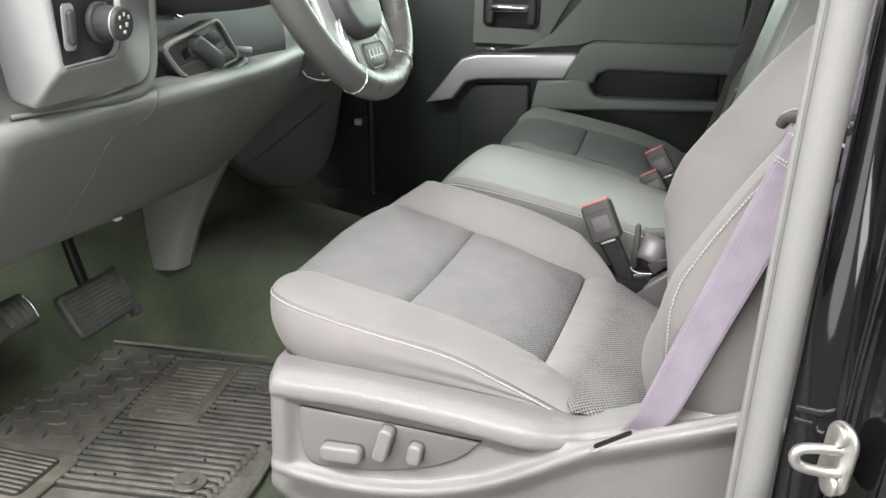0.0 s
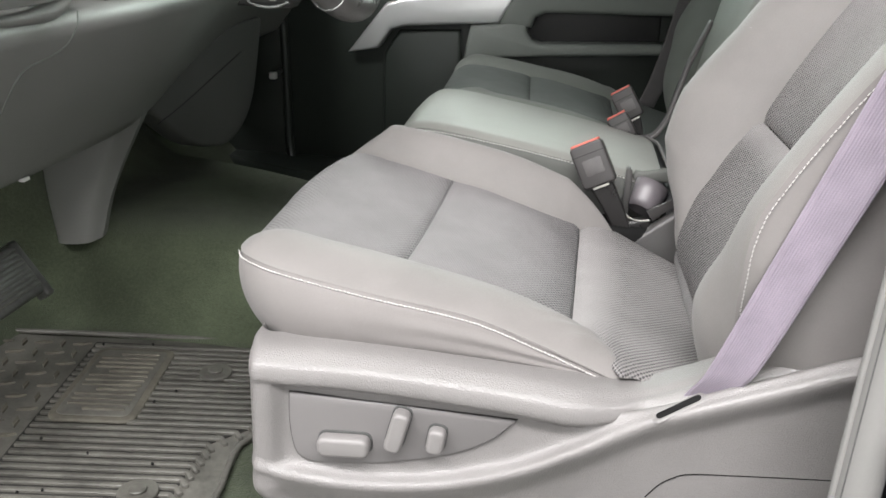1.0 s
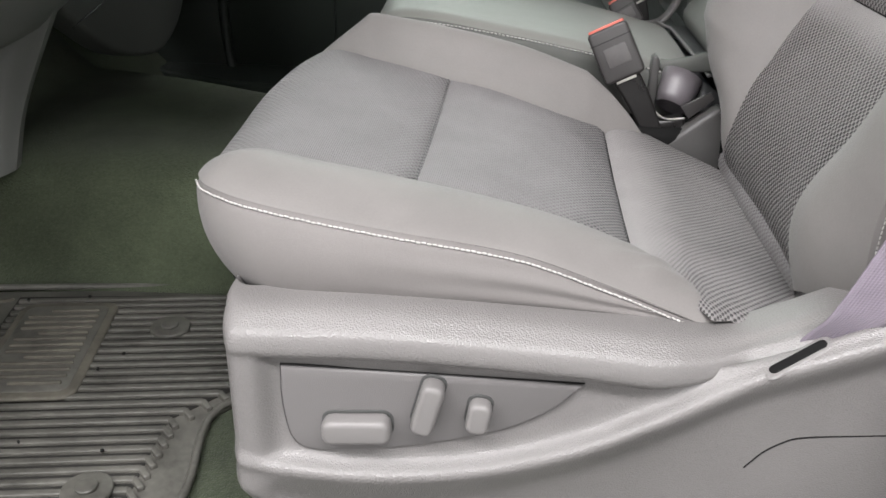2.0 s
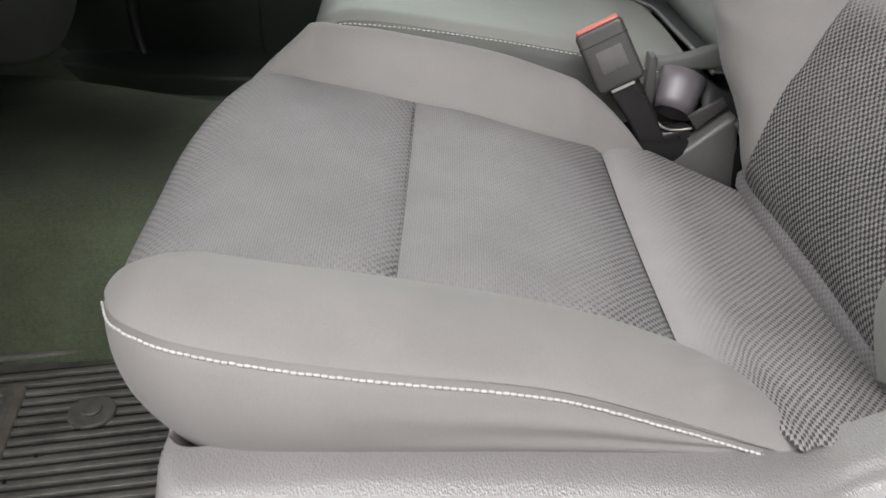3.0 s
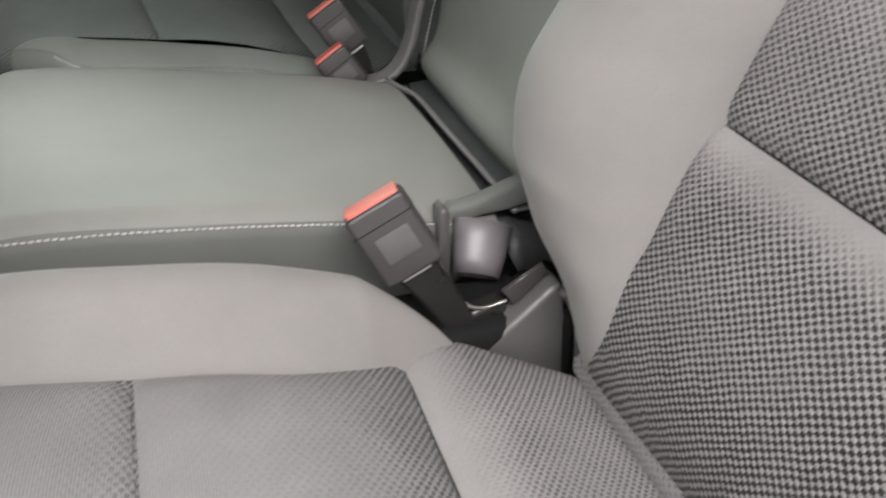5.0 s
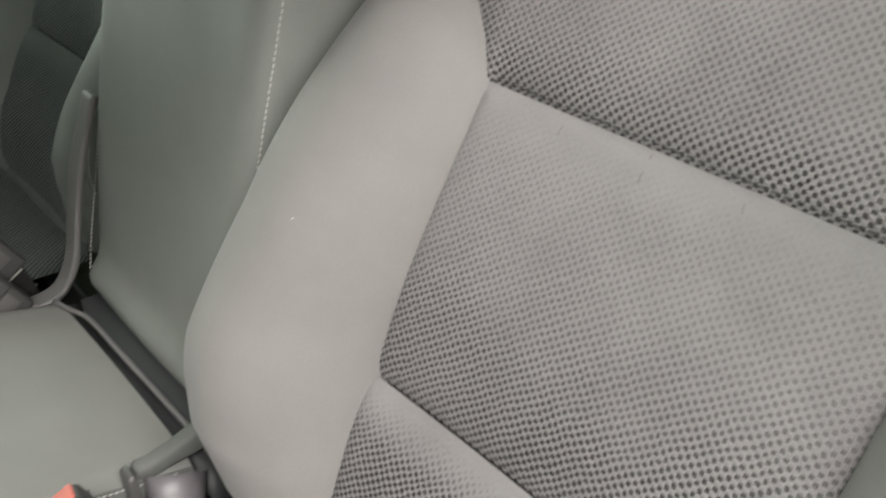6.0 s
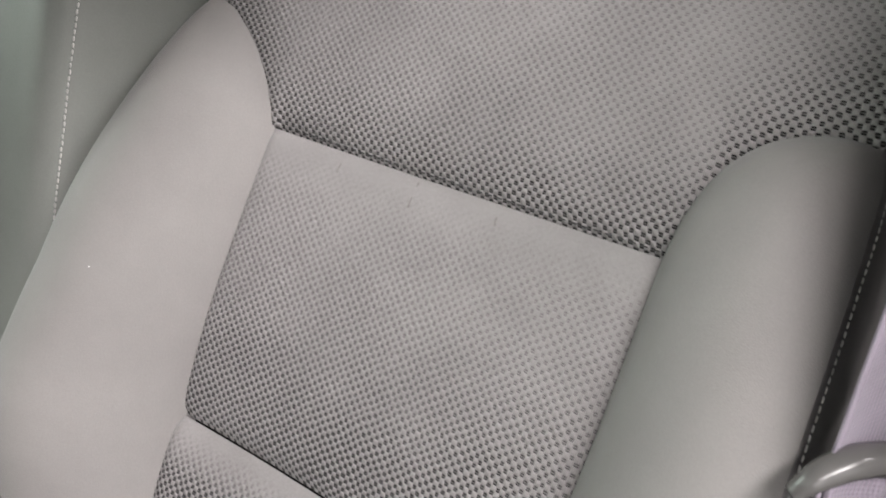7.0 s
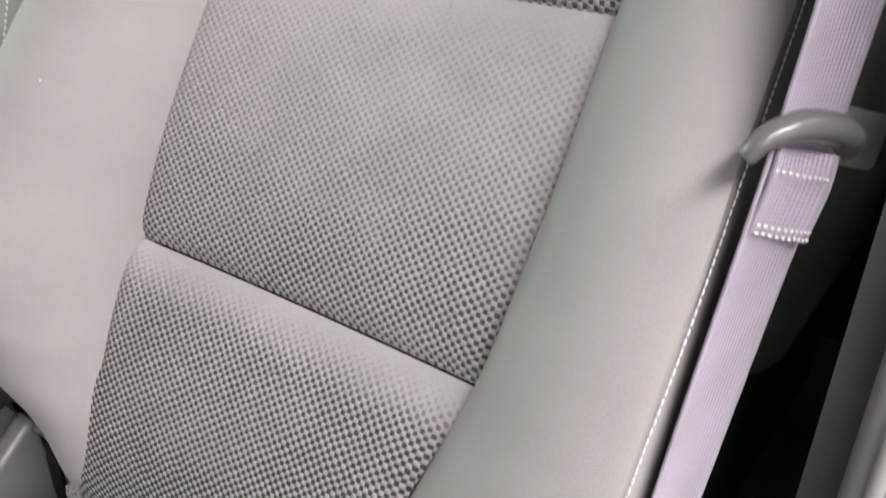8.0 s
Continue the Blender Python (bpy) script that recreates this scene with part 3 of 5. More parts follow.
    for x, z, far, slope in ((0.1505, 0.3115, 0.007, 0.0075), (0.3355, 0.2665, 0.006, 0.0045)):
        h = float(insert_half(x)) - 0.004
        line = [(x + dx - 0.0035 + far - slope * (1 + side * k), yc + h * k, z + dz - 0.006 * (1 - k * k) + 0.001 + lift * (0.012 if x < 0.2 else -0.002) * (1 - side * k) / 2) for k in np.linspace(-1, 1, 9)]
        part("stitching", stitches(line, 0.0, (0, 0, 1), 0.005, 0.003, 0.0007), M_thread_grey, cushion)

    # backrest
    back = part("backrest_core", ends(sheet(np.array([bk([(h * 0.92, v, w) for h, w in ((-0.24, -0.035), (0.24, -0.035), (0.23, -0.11), (-0.23, -0.11))])
                                                      for v in (-0.02, 0.2, 0.5, 0.74)]), closed=True)), M_core, seat)
    inner = np.array(BACK_IN)

    def half_at(v):
        return np.interp(v, inner[:, 1], inner[:, 0])

    for pname, prof, sides in (
            ("lower_back_panel", [(-0.115, -0.085), (-0.095, -0.045), (-0.065, -0.014), (-0.02, 0.003), (0.04, 0.009), (0.09, 0.007), (0.127, 0.0)], (1, 2, 3)),
            ("middle_back_panel", [(0.127, 0.0), (0.2, 0.004), (0.28, 0.004), (0.355, 0.0)], (0, 1, 2, 3))):
        line = spline([(v, 0, w) for v, w in prof], rows)
        k = np.linspace(-1, 1, rows)
        half = half_at(line[:, 0]) * 1.02 + 0.02 * np.clip((0.03 - line[:, 0]) / 0.05, 0, 1)
        V = np.repeat(line[:, :1], rows, 1)
        W = line[:, 2:3] - 0.008 * (1 - k[None, :] ** 2)
        P = bk(np.stack([half[:, None] * k[None, :], V, W], axis=2))
        P = seamed(P, sides, 0.006, 0.006, up=tuple(BACK_OUT), puff=0.002)
        tail = 0.127 - V if pname == "lower_back_panel" else 0.355 - V
        deep = np.clip(tail / (0.15 if pname == "lower_back_panel" else 0.21), 0, 1)
        # darker pits down the lower panel also stand for shade above the cushion
        pull = np.clip((tail - 0.006) / 0.035, 0.02, 1) * ((0.95 + 0.6 * deep) if pname == "lower_back_panel" else (0.32 + 0.88 * deep ** 2.05))
        flat = np.stack([half[:, None] * k[None, :], V], axis=2)
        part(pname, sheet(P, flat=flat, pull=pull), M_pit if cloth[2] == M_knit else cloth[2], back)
    # wide upper panel above the bolsters
    k = np.linspace(-1, 1, rows + 30)
    h = k * 0.254
    far_in = np.array(BACK_FAR)
    bottom = np.where(np.abs(h) < 0.163, 0.355, np.where(h * side > 0, np.interp(np.abs(h), inner[6:, 0], inner[6:, 1]), np.interp(np.abs(h), far_in[6:, 0], far_in[6:, 1]) - 0.004))
    t = np.linspace(0, 1, rows) ** 1.3
    V = bottom[None, :] + (0.76 - bottom[None, :]) * t[:, None]
    edge = np.clip((np.abs(h) - 0.13) / 0.13, 0, 1)[None, :]
    W = -0.008 * (1 - k[None, :] ** 2) + 0.008 * edge ** 2 * (1 - t[:, None]) ** 2 - 0.05 * np.clip((np.abs(k[None, :]) - 0.9) / 0.1, 0, 1) ** 2 * t[:, None]
    P = bk(np.stack([np.repeat(h[None, :], rows, 0), V, W], axis=2))
    P = seamed(P, (0,), 0.008, 0.007, up=tuple(BACK_OUT), puff=0.003)
    flat = np.stack([np.repeat(h[None, :], rows, 0), V], axis=2)
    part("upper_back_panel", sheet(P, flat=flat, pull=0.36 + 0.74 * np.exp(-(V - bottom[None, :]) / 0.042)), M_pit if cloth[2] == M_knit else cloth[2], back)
    for s in (-1, 1):
        wide = 0.0 if s == side else 0.012
        a = np.array(spline([(s * hh, v, 0.0 if v > -0.05 else -0.045) for hh, v in (BACK_IN if s == side else BACK_FAR)], rows + 30))
        a[:, 2] += np.interp(a[:, 1], (0.36, 0.44), (-0.003, 0.005))
        b = np.array(spline([(s * (hh + wide), v, w) for hh, v, w in BACK_EDGE], rows + 30))
        if s != side:
            b[:, 2] += inboard_fall(b[:, 1])
        else:
            a[:, 0] += s * np.interp(a[:, 1], (0.0, 0.05, 0.25, 0.4), (0, 0.004, 0.004, 0))
            b[:, 0] += s * np.interp(b[:, 1], (0.0, 0.05, 0.25, 0.4), (0, 0.007, 0.007, 0))
        tan = np.gradient(a[:, :2] * np.array((s, 1)), axis=0)
        tan /= np.linalg.norm(tan, axis=1)[:, None]
        tuck = np.minimum(1, np.linalg.norm(a - b, axis=1) / 0.03)
        a[:, 0] -= s * tan[:, 1] * 0.007 * tuck
        a[:, 1] += tan[:, 0] * 0.007 * tuck
        a[:, 2] -= 0.012 * tuck
        t = np.linspace(0, 1, 44)
        P = a[:, None] * (1 - t)[None, :, None] + b[:, None] * t[None, :, None]
        gapw = np.linalg.norm(a - b, axis=1)
        P[:, :, 2] += np.minimum(0.034 if s == side else 0.04, gapw * 0.32)[:, None] * np.where(t < 0.45, (1 - np.minimum(np.abs(t / 0.45 - 1), 1) ** 2.6) ** 0.8, np.cos(np.clip((t - 0.45) / 0.55, 0, 1) * np.pi / 2) ** 0.9)[None, :]
        if s != side:
            P[:, :, 2] += 0.5 * inboard_fall(P[:, :, 1]) * np.sin(np.pi * t)[None, :]
        P = bk(P)
        part("back_bolster", sheet(P), cloth[0], back)
        # flank of the backrest
        far = b.copy()
        far[:, 2] = -0.12
        far[:, 0] = s * (0.262 if s == side else 0.245)
        far[:, 1] = np.maximum(far[:, 1], 0.0)
        up_line = np.array([(s * (0.258 - 0.008 * q), 0.44 + 0.32 * q, 0.006 - 0.06 * q) for q in np.linspace(0.04, 1, 18)])
        up_far = up_line.copy()
        up_far[:, 2] = -0.12
        up_far[:, 0] = s * 0.245
        b2, f2 = np.concatenate([b, up_line]), np.concatenate([far, up_far])
        t = np.linspace(0, 1, 20)
        P = b2[:, None] * (1 - t)[None, :, None] + f2[:, None] * t[None, :, None]
        P[:, :, 0] += s * 0.008 * np.sin(np.pi * t)[None, :]
        part("back_side_facing", sheet(bk(P)), cloth[1], back)
        line = bk(np.array([(s * (hh + wide + 0.0015 + (float(np.interp(v, (0.0, 0.05, 0.25, 0.4), (0, 0.007, 0.007, 0))) if s == side else 0.0)), v, w - 0.0045 + (0.0 if s == side else float(inboard_fall(v)))) for hh, v, w in BACK_EDGE[1:]]))
        part("stitching", stitches(list(line), 0.0007, (0, s, 0), 0.0034, 0.0013, 0.0006), M_thread, back)
    line = bk(np.array([(hh, 0.3585, -0.0055 - 0.008 * (1 - (hh / 0.262) ** 2)) for hh in np.linspace(-0.155, 0.155, 9)]))
    part("stitching", stitches(list(line), 0.0, tuple(BACK_OUT), 0.005, 0.003, 0.0007), M_thread_grey, back)
    part("seat_back_shell", ends(sheet(np.array([bk([(h, v, w) for h, w in ((-0.24, -0.112), (0.24, -0.112), (0.22, -0.14), (-0.22, -0.14))])
                                                 for v in (-0.05, 0.2, 0.5, 0.76)]), closed=True)), M_dark, back)
    part("seat_rail", block((0.5, 0.38, 0.09), (0.25 + dx, yc, 0.06), bevel=0.01), M_black, seat)
    return seat


driver_seat = build_seat("driver_seat", "grey cloth driver seat with pitted inserts and pale stitching", 0.28, -1, 0.0, 90)
passenger_seat = build_seat("passenger_seat", "grey cloth front passenger seat with pitted inserts", 1.18, 1, 0.015, 50, 0.075, 0.014, 0.0, (M_far_cloth, M_far_cloth, M_far_knit))

# ---------------------------------------------------------------- driver seat side trim
xs = np.array([0.02, 0.034, 0.05, 0.12, 0.2, 0.28, 0.34, 0.38, 0.41, 0.44, 0.48, 0.53, 0.58, 0.64])
top = np.interp(xs, (0.0, 0.12, 0.227, 0.355, 0.403, 0.44, 0.48, 0.58, 0.64), (0.264, 0.268, 0.265, 0.256, 0.247, 0.262, 0.282, 0.325, 0.345))
ridge = np.interp(xs, (0.0, 0.045, 0.1, 0.172, 0.24, 0.302, 0.362, 0.404, 0.48, 0.58, 0.64), (0.138, 0.128, 0.124, 0.128, 0.145, 0.170, 0.207, 0.236, 0.268, 0.310, 0.33))
gap = top - ridge
rec = np.clip(gap / 0.05, 0, 1)
flat_ = 1 - rec


def shield_row(y_rec, y_flat, z):
    ring = np.clip((0.05 - xs) / 0.016, 0, 1)
    y_front = y_rec * (1 - ring) + min(y_rec, -0.0165) * ring if z[3] < top[3] - 0.012 and y_rec > -0.012 else y_rec + 0 * xs
    return np.stack([xs, y_front * rec + y_flat * flat_, z], 1)


rows_ = [
    np.stack([xs + 0.04, 0.04 + 0 * xs, 0.01 + 0 * xs], 1),
    np.stack([xs + 0.026, 0.012 + 0 * xs, 0.04 + 0.25 * np.clip(xs - 0.4, 0, 1)], 1),
    shield_row(-0.008, -0.008, ridge - 0.036),
    shield_row(-0.019, -0.019, ridge - 0.010),
    shield_row(-0.0215, -0.0205, ridge - 0.003),
    shield_row(-0.020, -0.0185, ridge + 0.002 * rec + 0.1 * gap * flat_),
    shield_row(-0.009, -0.014, ridge + 0.008 * rec + 0.2 * gap * flat_),
    shield_row(-0.006, -0.009, ridge + 0.016 * rec + 0.32 * gap * flat_),
    shield_row(-0.005, -0.003, ridge + 0.5 * gap),
    shield_row(-0.006, 0.002, top - 0.043 * rec - 0.36 * gap * flat_),
    shield_row(-0.008, 0.006, top - 0.0375 * rec - 0.28 * gap * flat_),
    shield_row(-0.017, 0.009, top - 0.034 * rec - 0.2 * gap * flat_),
    shield_row(-0.0198, 0.013, top - 0.027 * rec - 0.12 * gap * flat_),
    shield_row(-0.0172, 0.018, top - 0.0145 * rec - 0.05 * gap * flat_),
    shield_row(-0.010, 0.024, top - 0.0068 * rec - 0.002),
    shield_row(0.006, 0.032, top - 0.0012 * rec),
    shield_row(0.035, 0.065, top - 0.001 * rec - 0.004 * flat_),
]
rows_ = np.array(rows_)
# the front end turns inwards round a soft corner
turn = []
for a, dx in ((1.0, 0.012), (0.75, -0.004), (0.45, -0.012), (0.2, -0.012), (0.05, -0.006)):
    c = rows_[:, 0].copy()
    c[:, 0] += dx
    c[:, 1] = c[:, 1] * (1 - a) + (0.09) * a
    turn.append(c)
rows_ = np.concatenate([np.array(turn).transpose(1, 0, 2), rows_], axis=1)
P = loft([list(r) for r in rows_], 150, 130)
shield = part("side_shield", sheet(P), M_shield, driver_seat, "grained grey plastic side trim with a sculpted ridge")
seatside = Matrix(((1, 0, 0, 0), (0, 0, -1, 0), (0, 1, 0, 0), (0, 0, 0, 1)))  # local xy to world xz, local z outward to -y
plate_outline = [(x, z) for x, _, z in spline([(0.053, 0, 0.219), (0.0525, 0, 0.19), (0.056, 0, 0.16), (0.061, 0, 0.147), (0.075, 0, 0.1405), (0.141, 0, 0.147),
                                                (0.222, 0, 0.169), (0.262, 0, 0.192), (0.284, 0, 0.216)], 40)]
c = (0.15, 0.188)
big = [(c[0] + (x - c[0]) * 1.007, c[1] + (z - c[1]) * 1.018) for x, z in plate_outline]
part("panel_gap", prism(big, 0.004, Matrix.Translation((0, -0.0035, 0)) @ seatside, 0.0005), M_black, shield)
part("switch_panel", prism(plate_outline, 0.006, Matrix.Translation((0, -0.0035, 0)) @ seatside, 0.002), M_plate, shield)


def seat_switch(name, cx, cz, w, h, r, depth, tilt):
    m = Matrix.Translation((cx, -0.009, cz)) @ Matrix.Rotation(radians(-tilt), 4, "Y") @ seatside
    part(name + "_well", prism(rounded(w + 0.0028, h + 0.0028, r + 0.001), 0.0012, m, 0.0004), M_dark, shield)
    bm = prism(rounded(w, h, r), depth, m, min(0.006, r * 0.6), 4)
    return part(name, bm, M_switch, shield)


seat_switch("slide_switch", 0.112, 0.170, 0.054, 0.022, 0.008, 0.017, 4)
seat_switch("recline_switch", 0.167, 0.195, 0.018, 0.046, 0.007, 0.018, -14)
seat_switch("lumbar_switch", 0.206, 0.188, 0.018, 0.028, 0.007, 0.015, -8)
sd = Vector((0.032, 0.009, 0.017)).normalized()
sv = Vector((-0.4, -0.2, 0.88))
sv = (sv - sd * sv.dot(sd)).normalized()
su = sv.cross(sd)
slot_m = Matrix([(sd[i], su[i], sv[i], (0.4345, -0.0115, 0.2525)[i]) for i in range(3)] + [(0, 0, 0, 1)])
part("slot_lip", prism(rounded(0.056, 0.014, 0.0065), 0.0027, slot_m @ Matrix.Translation((0, 0, -0.002)), 0.0015), M_shield, shield)
part("belt_slot", prism(rounded(0.046, 0.0075, 0.0036), 0.0036, slot_m @ Matrix.Translation((0, 0, -0.002)), 0.0003), M_core, shield)
part("panel_groove", tube([(0.417, -0.0008, 0.141), (0.428, -0.0018, 0.157), (0.438, -0.0022, 0.166), (0.452, -0.0024, 0.1735), (0.499, -0.001, 0.178), (0.541, 0.0, 0.181), (0.62, 0.002, 0.186)], 0.0009, 60, 6), M_core, shield)
for o in (0.0, 0.008):
    part("seam_ridge", tube([(0.519 + o, 0.0035, 0.357), (0.527 + o, 0.0028, 0.345), (0.536 + o, 0.0035, 0.331), (0.546 + o, 0.0055, 0.315), (0.551 + o, 0.0085, 0.305)], 0.0019, 24, 6), M_facing, driver_seat)
part("seam_ridge", tube([(0.502, 0.011, 0.316), (0.512, 0.0095, 0.3125), (0.525, 0.0085, 0.31), (0.54, 0.0085, 0.309)], 0.0017, 24, 6), M_cloth, driver_seat)
# lint and pulled threads on the cloth
for at in ((0.2198, 0.4562, 0.3275), (0.1988, 0.2737, 0.309), (0.2901, 0.4711, 0.314), (0.5368, 0.4816, 0.5532)):
    part("lint", block((0.0013, 0.001, 0.0006), at, bevel=0.0002), M_thread, driver_seat)
for a, b, r in (((0.6752, 0.2868, 0.6352), (0.6606, 0.2842, 0.6214), 0.0007), ((0.6678, 0.353, 0.6328), (0.6628, 0.3525, 0.6276), 0.0006), ((0.6695, 0.218, 0.6322), (0.6652, 0.2165, 0.628), 0.0006)):
    part("pulled_thread", tube([a, tuple((np.array(a) + np.array(b)) / 2 + np.array((0.0004, 0.0006, 0.0002))), b], r, 10, 6), M_cloth, driver_seat)


def strip(line, across, width, thick=0.0013, n=80, m=9, sag=0.0, taper=1.0):
    """A belt: a thin band along a line; across is its width direction at each control point."""
    c = spline(line, n)
    a = spline(across, n)
    a = a / np.linalg.norm(a, axis=1)[:, None]
    t = np.gradient(c, axis=0)
    nrm = np.cross(t, a)
    nrm /= np.linalg.norm(nrm, axis=1)[:, None]
    k = np.linspace(-0.5, 0.5, m)
    P = c[:, None] + a[:, None] * (np.linspace(1, taper, n)[:, None] * k[None, :] * width)[:, :, None] + nrm[:, None] * (sag * (1 - 4 * k * k))[None, :, None]
    ring = np.concatenate([P + nrm[:, None] * thick / 2, (P - nrm[:, None] * thick / 2)[:, ::-1]], axis=1)
    return ends(sheet(ring, closed=True))



# ---------------------------------------------------------------- centre seat
centre_seat = thing("folding_middle_seat", "grey-green centre seat with pale stitching between the front seats", "car seat", (0.25, 0.71, 0), group="front seats")


def centre_cushion():
    y0, y1 = 0.556, 0.872
    top = spline([(0.06, 0, 0.2), (0.045, 0, 0.26), (0.042, 0, 0.325), (0.052, 0, 0.361), (0.085, 0, 0.379), (0.2, 0, 0.365), (0.35, 0, 0.338), (0.462, 0, 0.311)], 70)
    sec = [(0.012, -0.14), (0.0, -0.1), (-0.004, -0.06), (-0.003, -0.0165), (0.0, -0.0115), (0.003, -0.0118), (0.012, -0.0055), (0.03, -0.003), (0.07, 0.0), (0.158, 0.002)]
    sec = sec + [(y1 - y0 - a, b) for a, b in sec[-2::-1]]
    s = spline([(a, b, 0) for a, b in sec], 80)
    P = np.zeros((70, 80, 3))
    P[:, :, 0] = top[:, 0:1] - 0.25 * np.minimum(s[None, :, 1], 0) * np.clip((0.06 - top[:, 0:1]) / 0.04, 0, 1) * -0.4
    P[:, :, 1] = y0 + s[None, :, 0]
    P[:, :, 2] = np.maximum(top[:, 2:3] + s[None, :, 1], 0.12)
    # rounded front corners
    k = np.clip((0.07 - top[:, 0:1]) / 0.045, 0, 1) ** 2
    mid = (y0 + y1) / 2
    P[:, :, 1] = mid + (P[:, :, 1] - mid) * (1 - 0.06 * k)
    return P


P = centre_cushion()
ccore = part("cushion", sheet(P[:, 18:62]), M_vinyl, centre_seat)
# sides below the seam take the darker cloth, partly in place of shade
for cut in (P[:, :19], P[:, 61:]):
    part("side_facing", sheet(cut), M_side, ccore, "side cloth, darkened partly for shade")
for s, y in ((-1, 0.5545), (1, 0.8735)):
    line = [(0.05, y - s * 0.006, 0.328), (0.052, y - s * 0.004, 0.346), (0.064, y - s * 0.002, 0.3605), (0.092, y, 0.3645), (0.2, y, 0.352), (0.35, y, 0.325), (0.45, y, 0.302)]
    part("stitching", stitches(line, 0.0005, (0, s, 0.3)), M_thread, ccore)
part("cushion_underside", block((0.42, 0.29, 0.12), (0.26, 0.714, 0.15), bevel=0.02), M_dark, centre_seat)
# plastic tray and hinge trim behind the cushion
tray = part("storage_tray", ends(sheet(np.array([[(x, y, z) for y, z in ((0.53, zz - 0.03), (0.545, zz), (0.87, zz - 0.002), (0.885, zz - 0.03))]
                                                 for x, zz in ((0.462, 0.285), (0.47, 0.295), (0.478, 0.295), (0.5, 0.278), (0.53, 0.278), (0.56, 0.3))]))), M_panel, centre_seat)
part("tray_rim", tube([(0.457, 0.86, 0.311), (0.464, 0.833, 0.311), (0.472, 0.812, 0.311), (0.475, 0.72, 0.31), (0.478, 0.6, 0.309), (0.479, 0.56, 0.306)], 0.0028, 40, 8), M_plate, tray, "thin grey rim")
part("tray_lid", prism([(0.478, 0.56), (0.475, 0.72), (0.472, 0.812), (0.48, 0.85), (0.54, 0.85), (0.54, 0.56)], 0.004, Matrix.Translation((0, 0, 0.304)), 0.0015), M_panel, tray)
part("hinge_trim", strip([(0.545, 0.88, 0.52), (0.517, 0.88, 0.447), (0.502, 0.88, 0.39), (0.488, 0.88, 0.337), (0.466, 0.881, 0.307), (0.42, 0.884, 0.299)], [(0, 1, 0)] * 6, 0.024, 0.007, n=50), M_plate, centre_seat, "curved grey plastic hinge trim")
# backrest of the centre seat


def cbk(points):
    q = np.array(points, float)
    return np.array((0.49, 0.0, 0.336)) + q[..., 1:2] * BACK_UP + q[..., 2:3] * BACK_OUT + q[..., 0:1] * np.array((0, 1, 0))


v = spline([(-0.03, 0, -0.08), (-0.025, 0, -0.04), (-0.005, 0, -0.008), (0.03, 0, -0.008), (0.11, 0, 0.022), (0.27, 0, 0.073), (0.45, 0, 0.115), (0.72, 0, 0.14)], 70)
sec = [(0.0, -0.2), (-0.006, -0.1), (-0.004, -0.03), (0.0, -0.012), (0.004, -0.0125), (0.012, -0.003), (0.05, 0.0), (0.13, 0.003)]
y0, y1 = 0.571, 0.872
sec = sec + [(y1 - y0 - a, b) for a, b in sec[-2::-1]]
s = spline([(a, b, 0) for a, b in sec], 70)
Q = np.stack([np.repeat(y0 + s[None, :, 0], 70, 0), np.repeat(v[:, :1], 70, 1), v[:, 2:3] + s[None, :, 1]], axis=2)
cb = part("backrest", sheet(cbk(Q)), M_vinyl_back, centre_seat)
for yy, sgn in ((0.5705, -1), (0.8725, 1)):
    line = cbk(np.array([(yy, vv, ww - 0.0145) for vv, ww in ((0.0, -0.004), (0.03, 0.006), (0.11, 0.028), (0.27, 0.073), (0.45, 0.115), (0.7, 0.14))]))
    part("stitching", stitches(list(line), 0.001, tuple(BACK_OUT + np.array((0, sgn, 0)))), M_thread, cb)

# ---------------------------------------------------------------- belts and buckles


belt = thing("seat_belt", "mauve-grey woven driver seat belt hanging beside the seat", "seat belt", (0.46, -0.005, 0.26))
belt_line = [(0.452, 0.006, 0.22), (0.462, 0.001, 0.262), (0.476, -0.008, 0.29), (0.512, -0.018, 0.40), (0.556, -0.024, 0.53), (0.585, -0.028, 0.62), (0.655, -0.032, 0.86), (0.70, -0.03, 1.0)]
belt_across = [(1, -0.25, 0.35), (1, -0.25, 0.3), (1, -0.35, 0.05), (1, -0.55, -0.25), (1, -0.6, -0.3), (1, -0.6, -0.3), (1, -0.6, -0.3), (1, -0.6, -0.3)]
web = part("webbing", strip(belt_line, belt_across, 0.047, sag=0.002, n=120), M_belt, belt)
fa = np.array((1, -0.6, -0.3))
fa /= np.linalg.norm(fa)
fn = np.cross(np.array((0.29, -0.05, 0.9)), fa)
fn /= np.linalg.norm(fn)
if fn[0] > 0:
    fn = -fn
p0, p1 = np.array((0.5705, -0.0266, 0.5785)), np.array((0.583, -0.0276, 0.6175))
fu = (p1 - p0) / np.linalg.norm(p1 - p0)
part("folded_end", strip([p0 + fn * 0.0015, p0 * 0.7 + p1 * 0.3 + fn * 0.0035, p0 * 0.3 + p1 * 0.7 + fn * 0.005, p1 + fn * 0.004], [fa] * 4, 0.037, 0.003, sag=0.003, n=30), M_belt, belt, "doubled webbing with stitched ends")
for q in (0.06, 0.15, 0.74):
    c = p0 * (1 - q) + p1 * q + fn * 0.0085
    part("stitching", stitches([c - fa * 0.018 - fn * 0.003, c, c + fa * 0.018 - fn * 0.003], 0.0003, tuple(fn), 0.002, 0.0015, 0.0007), M_thread, web)
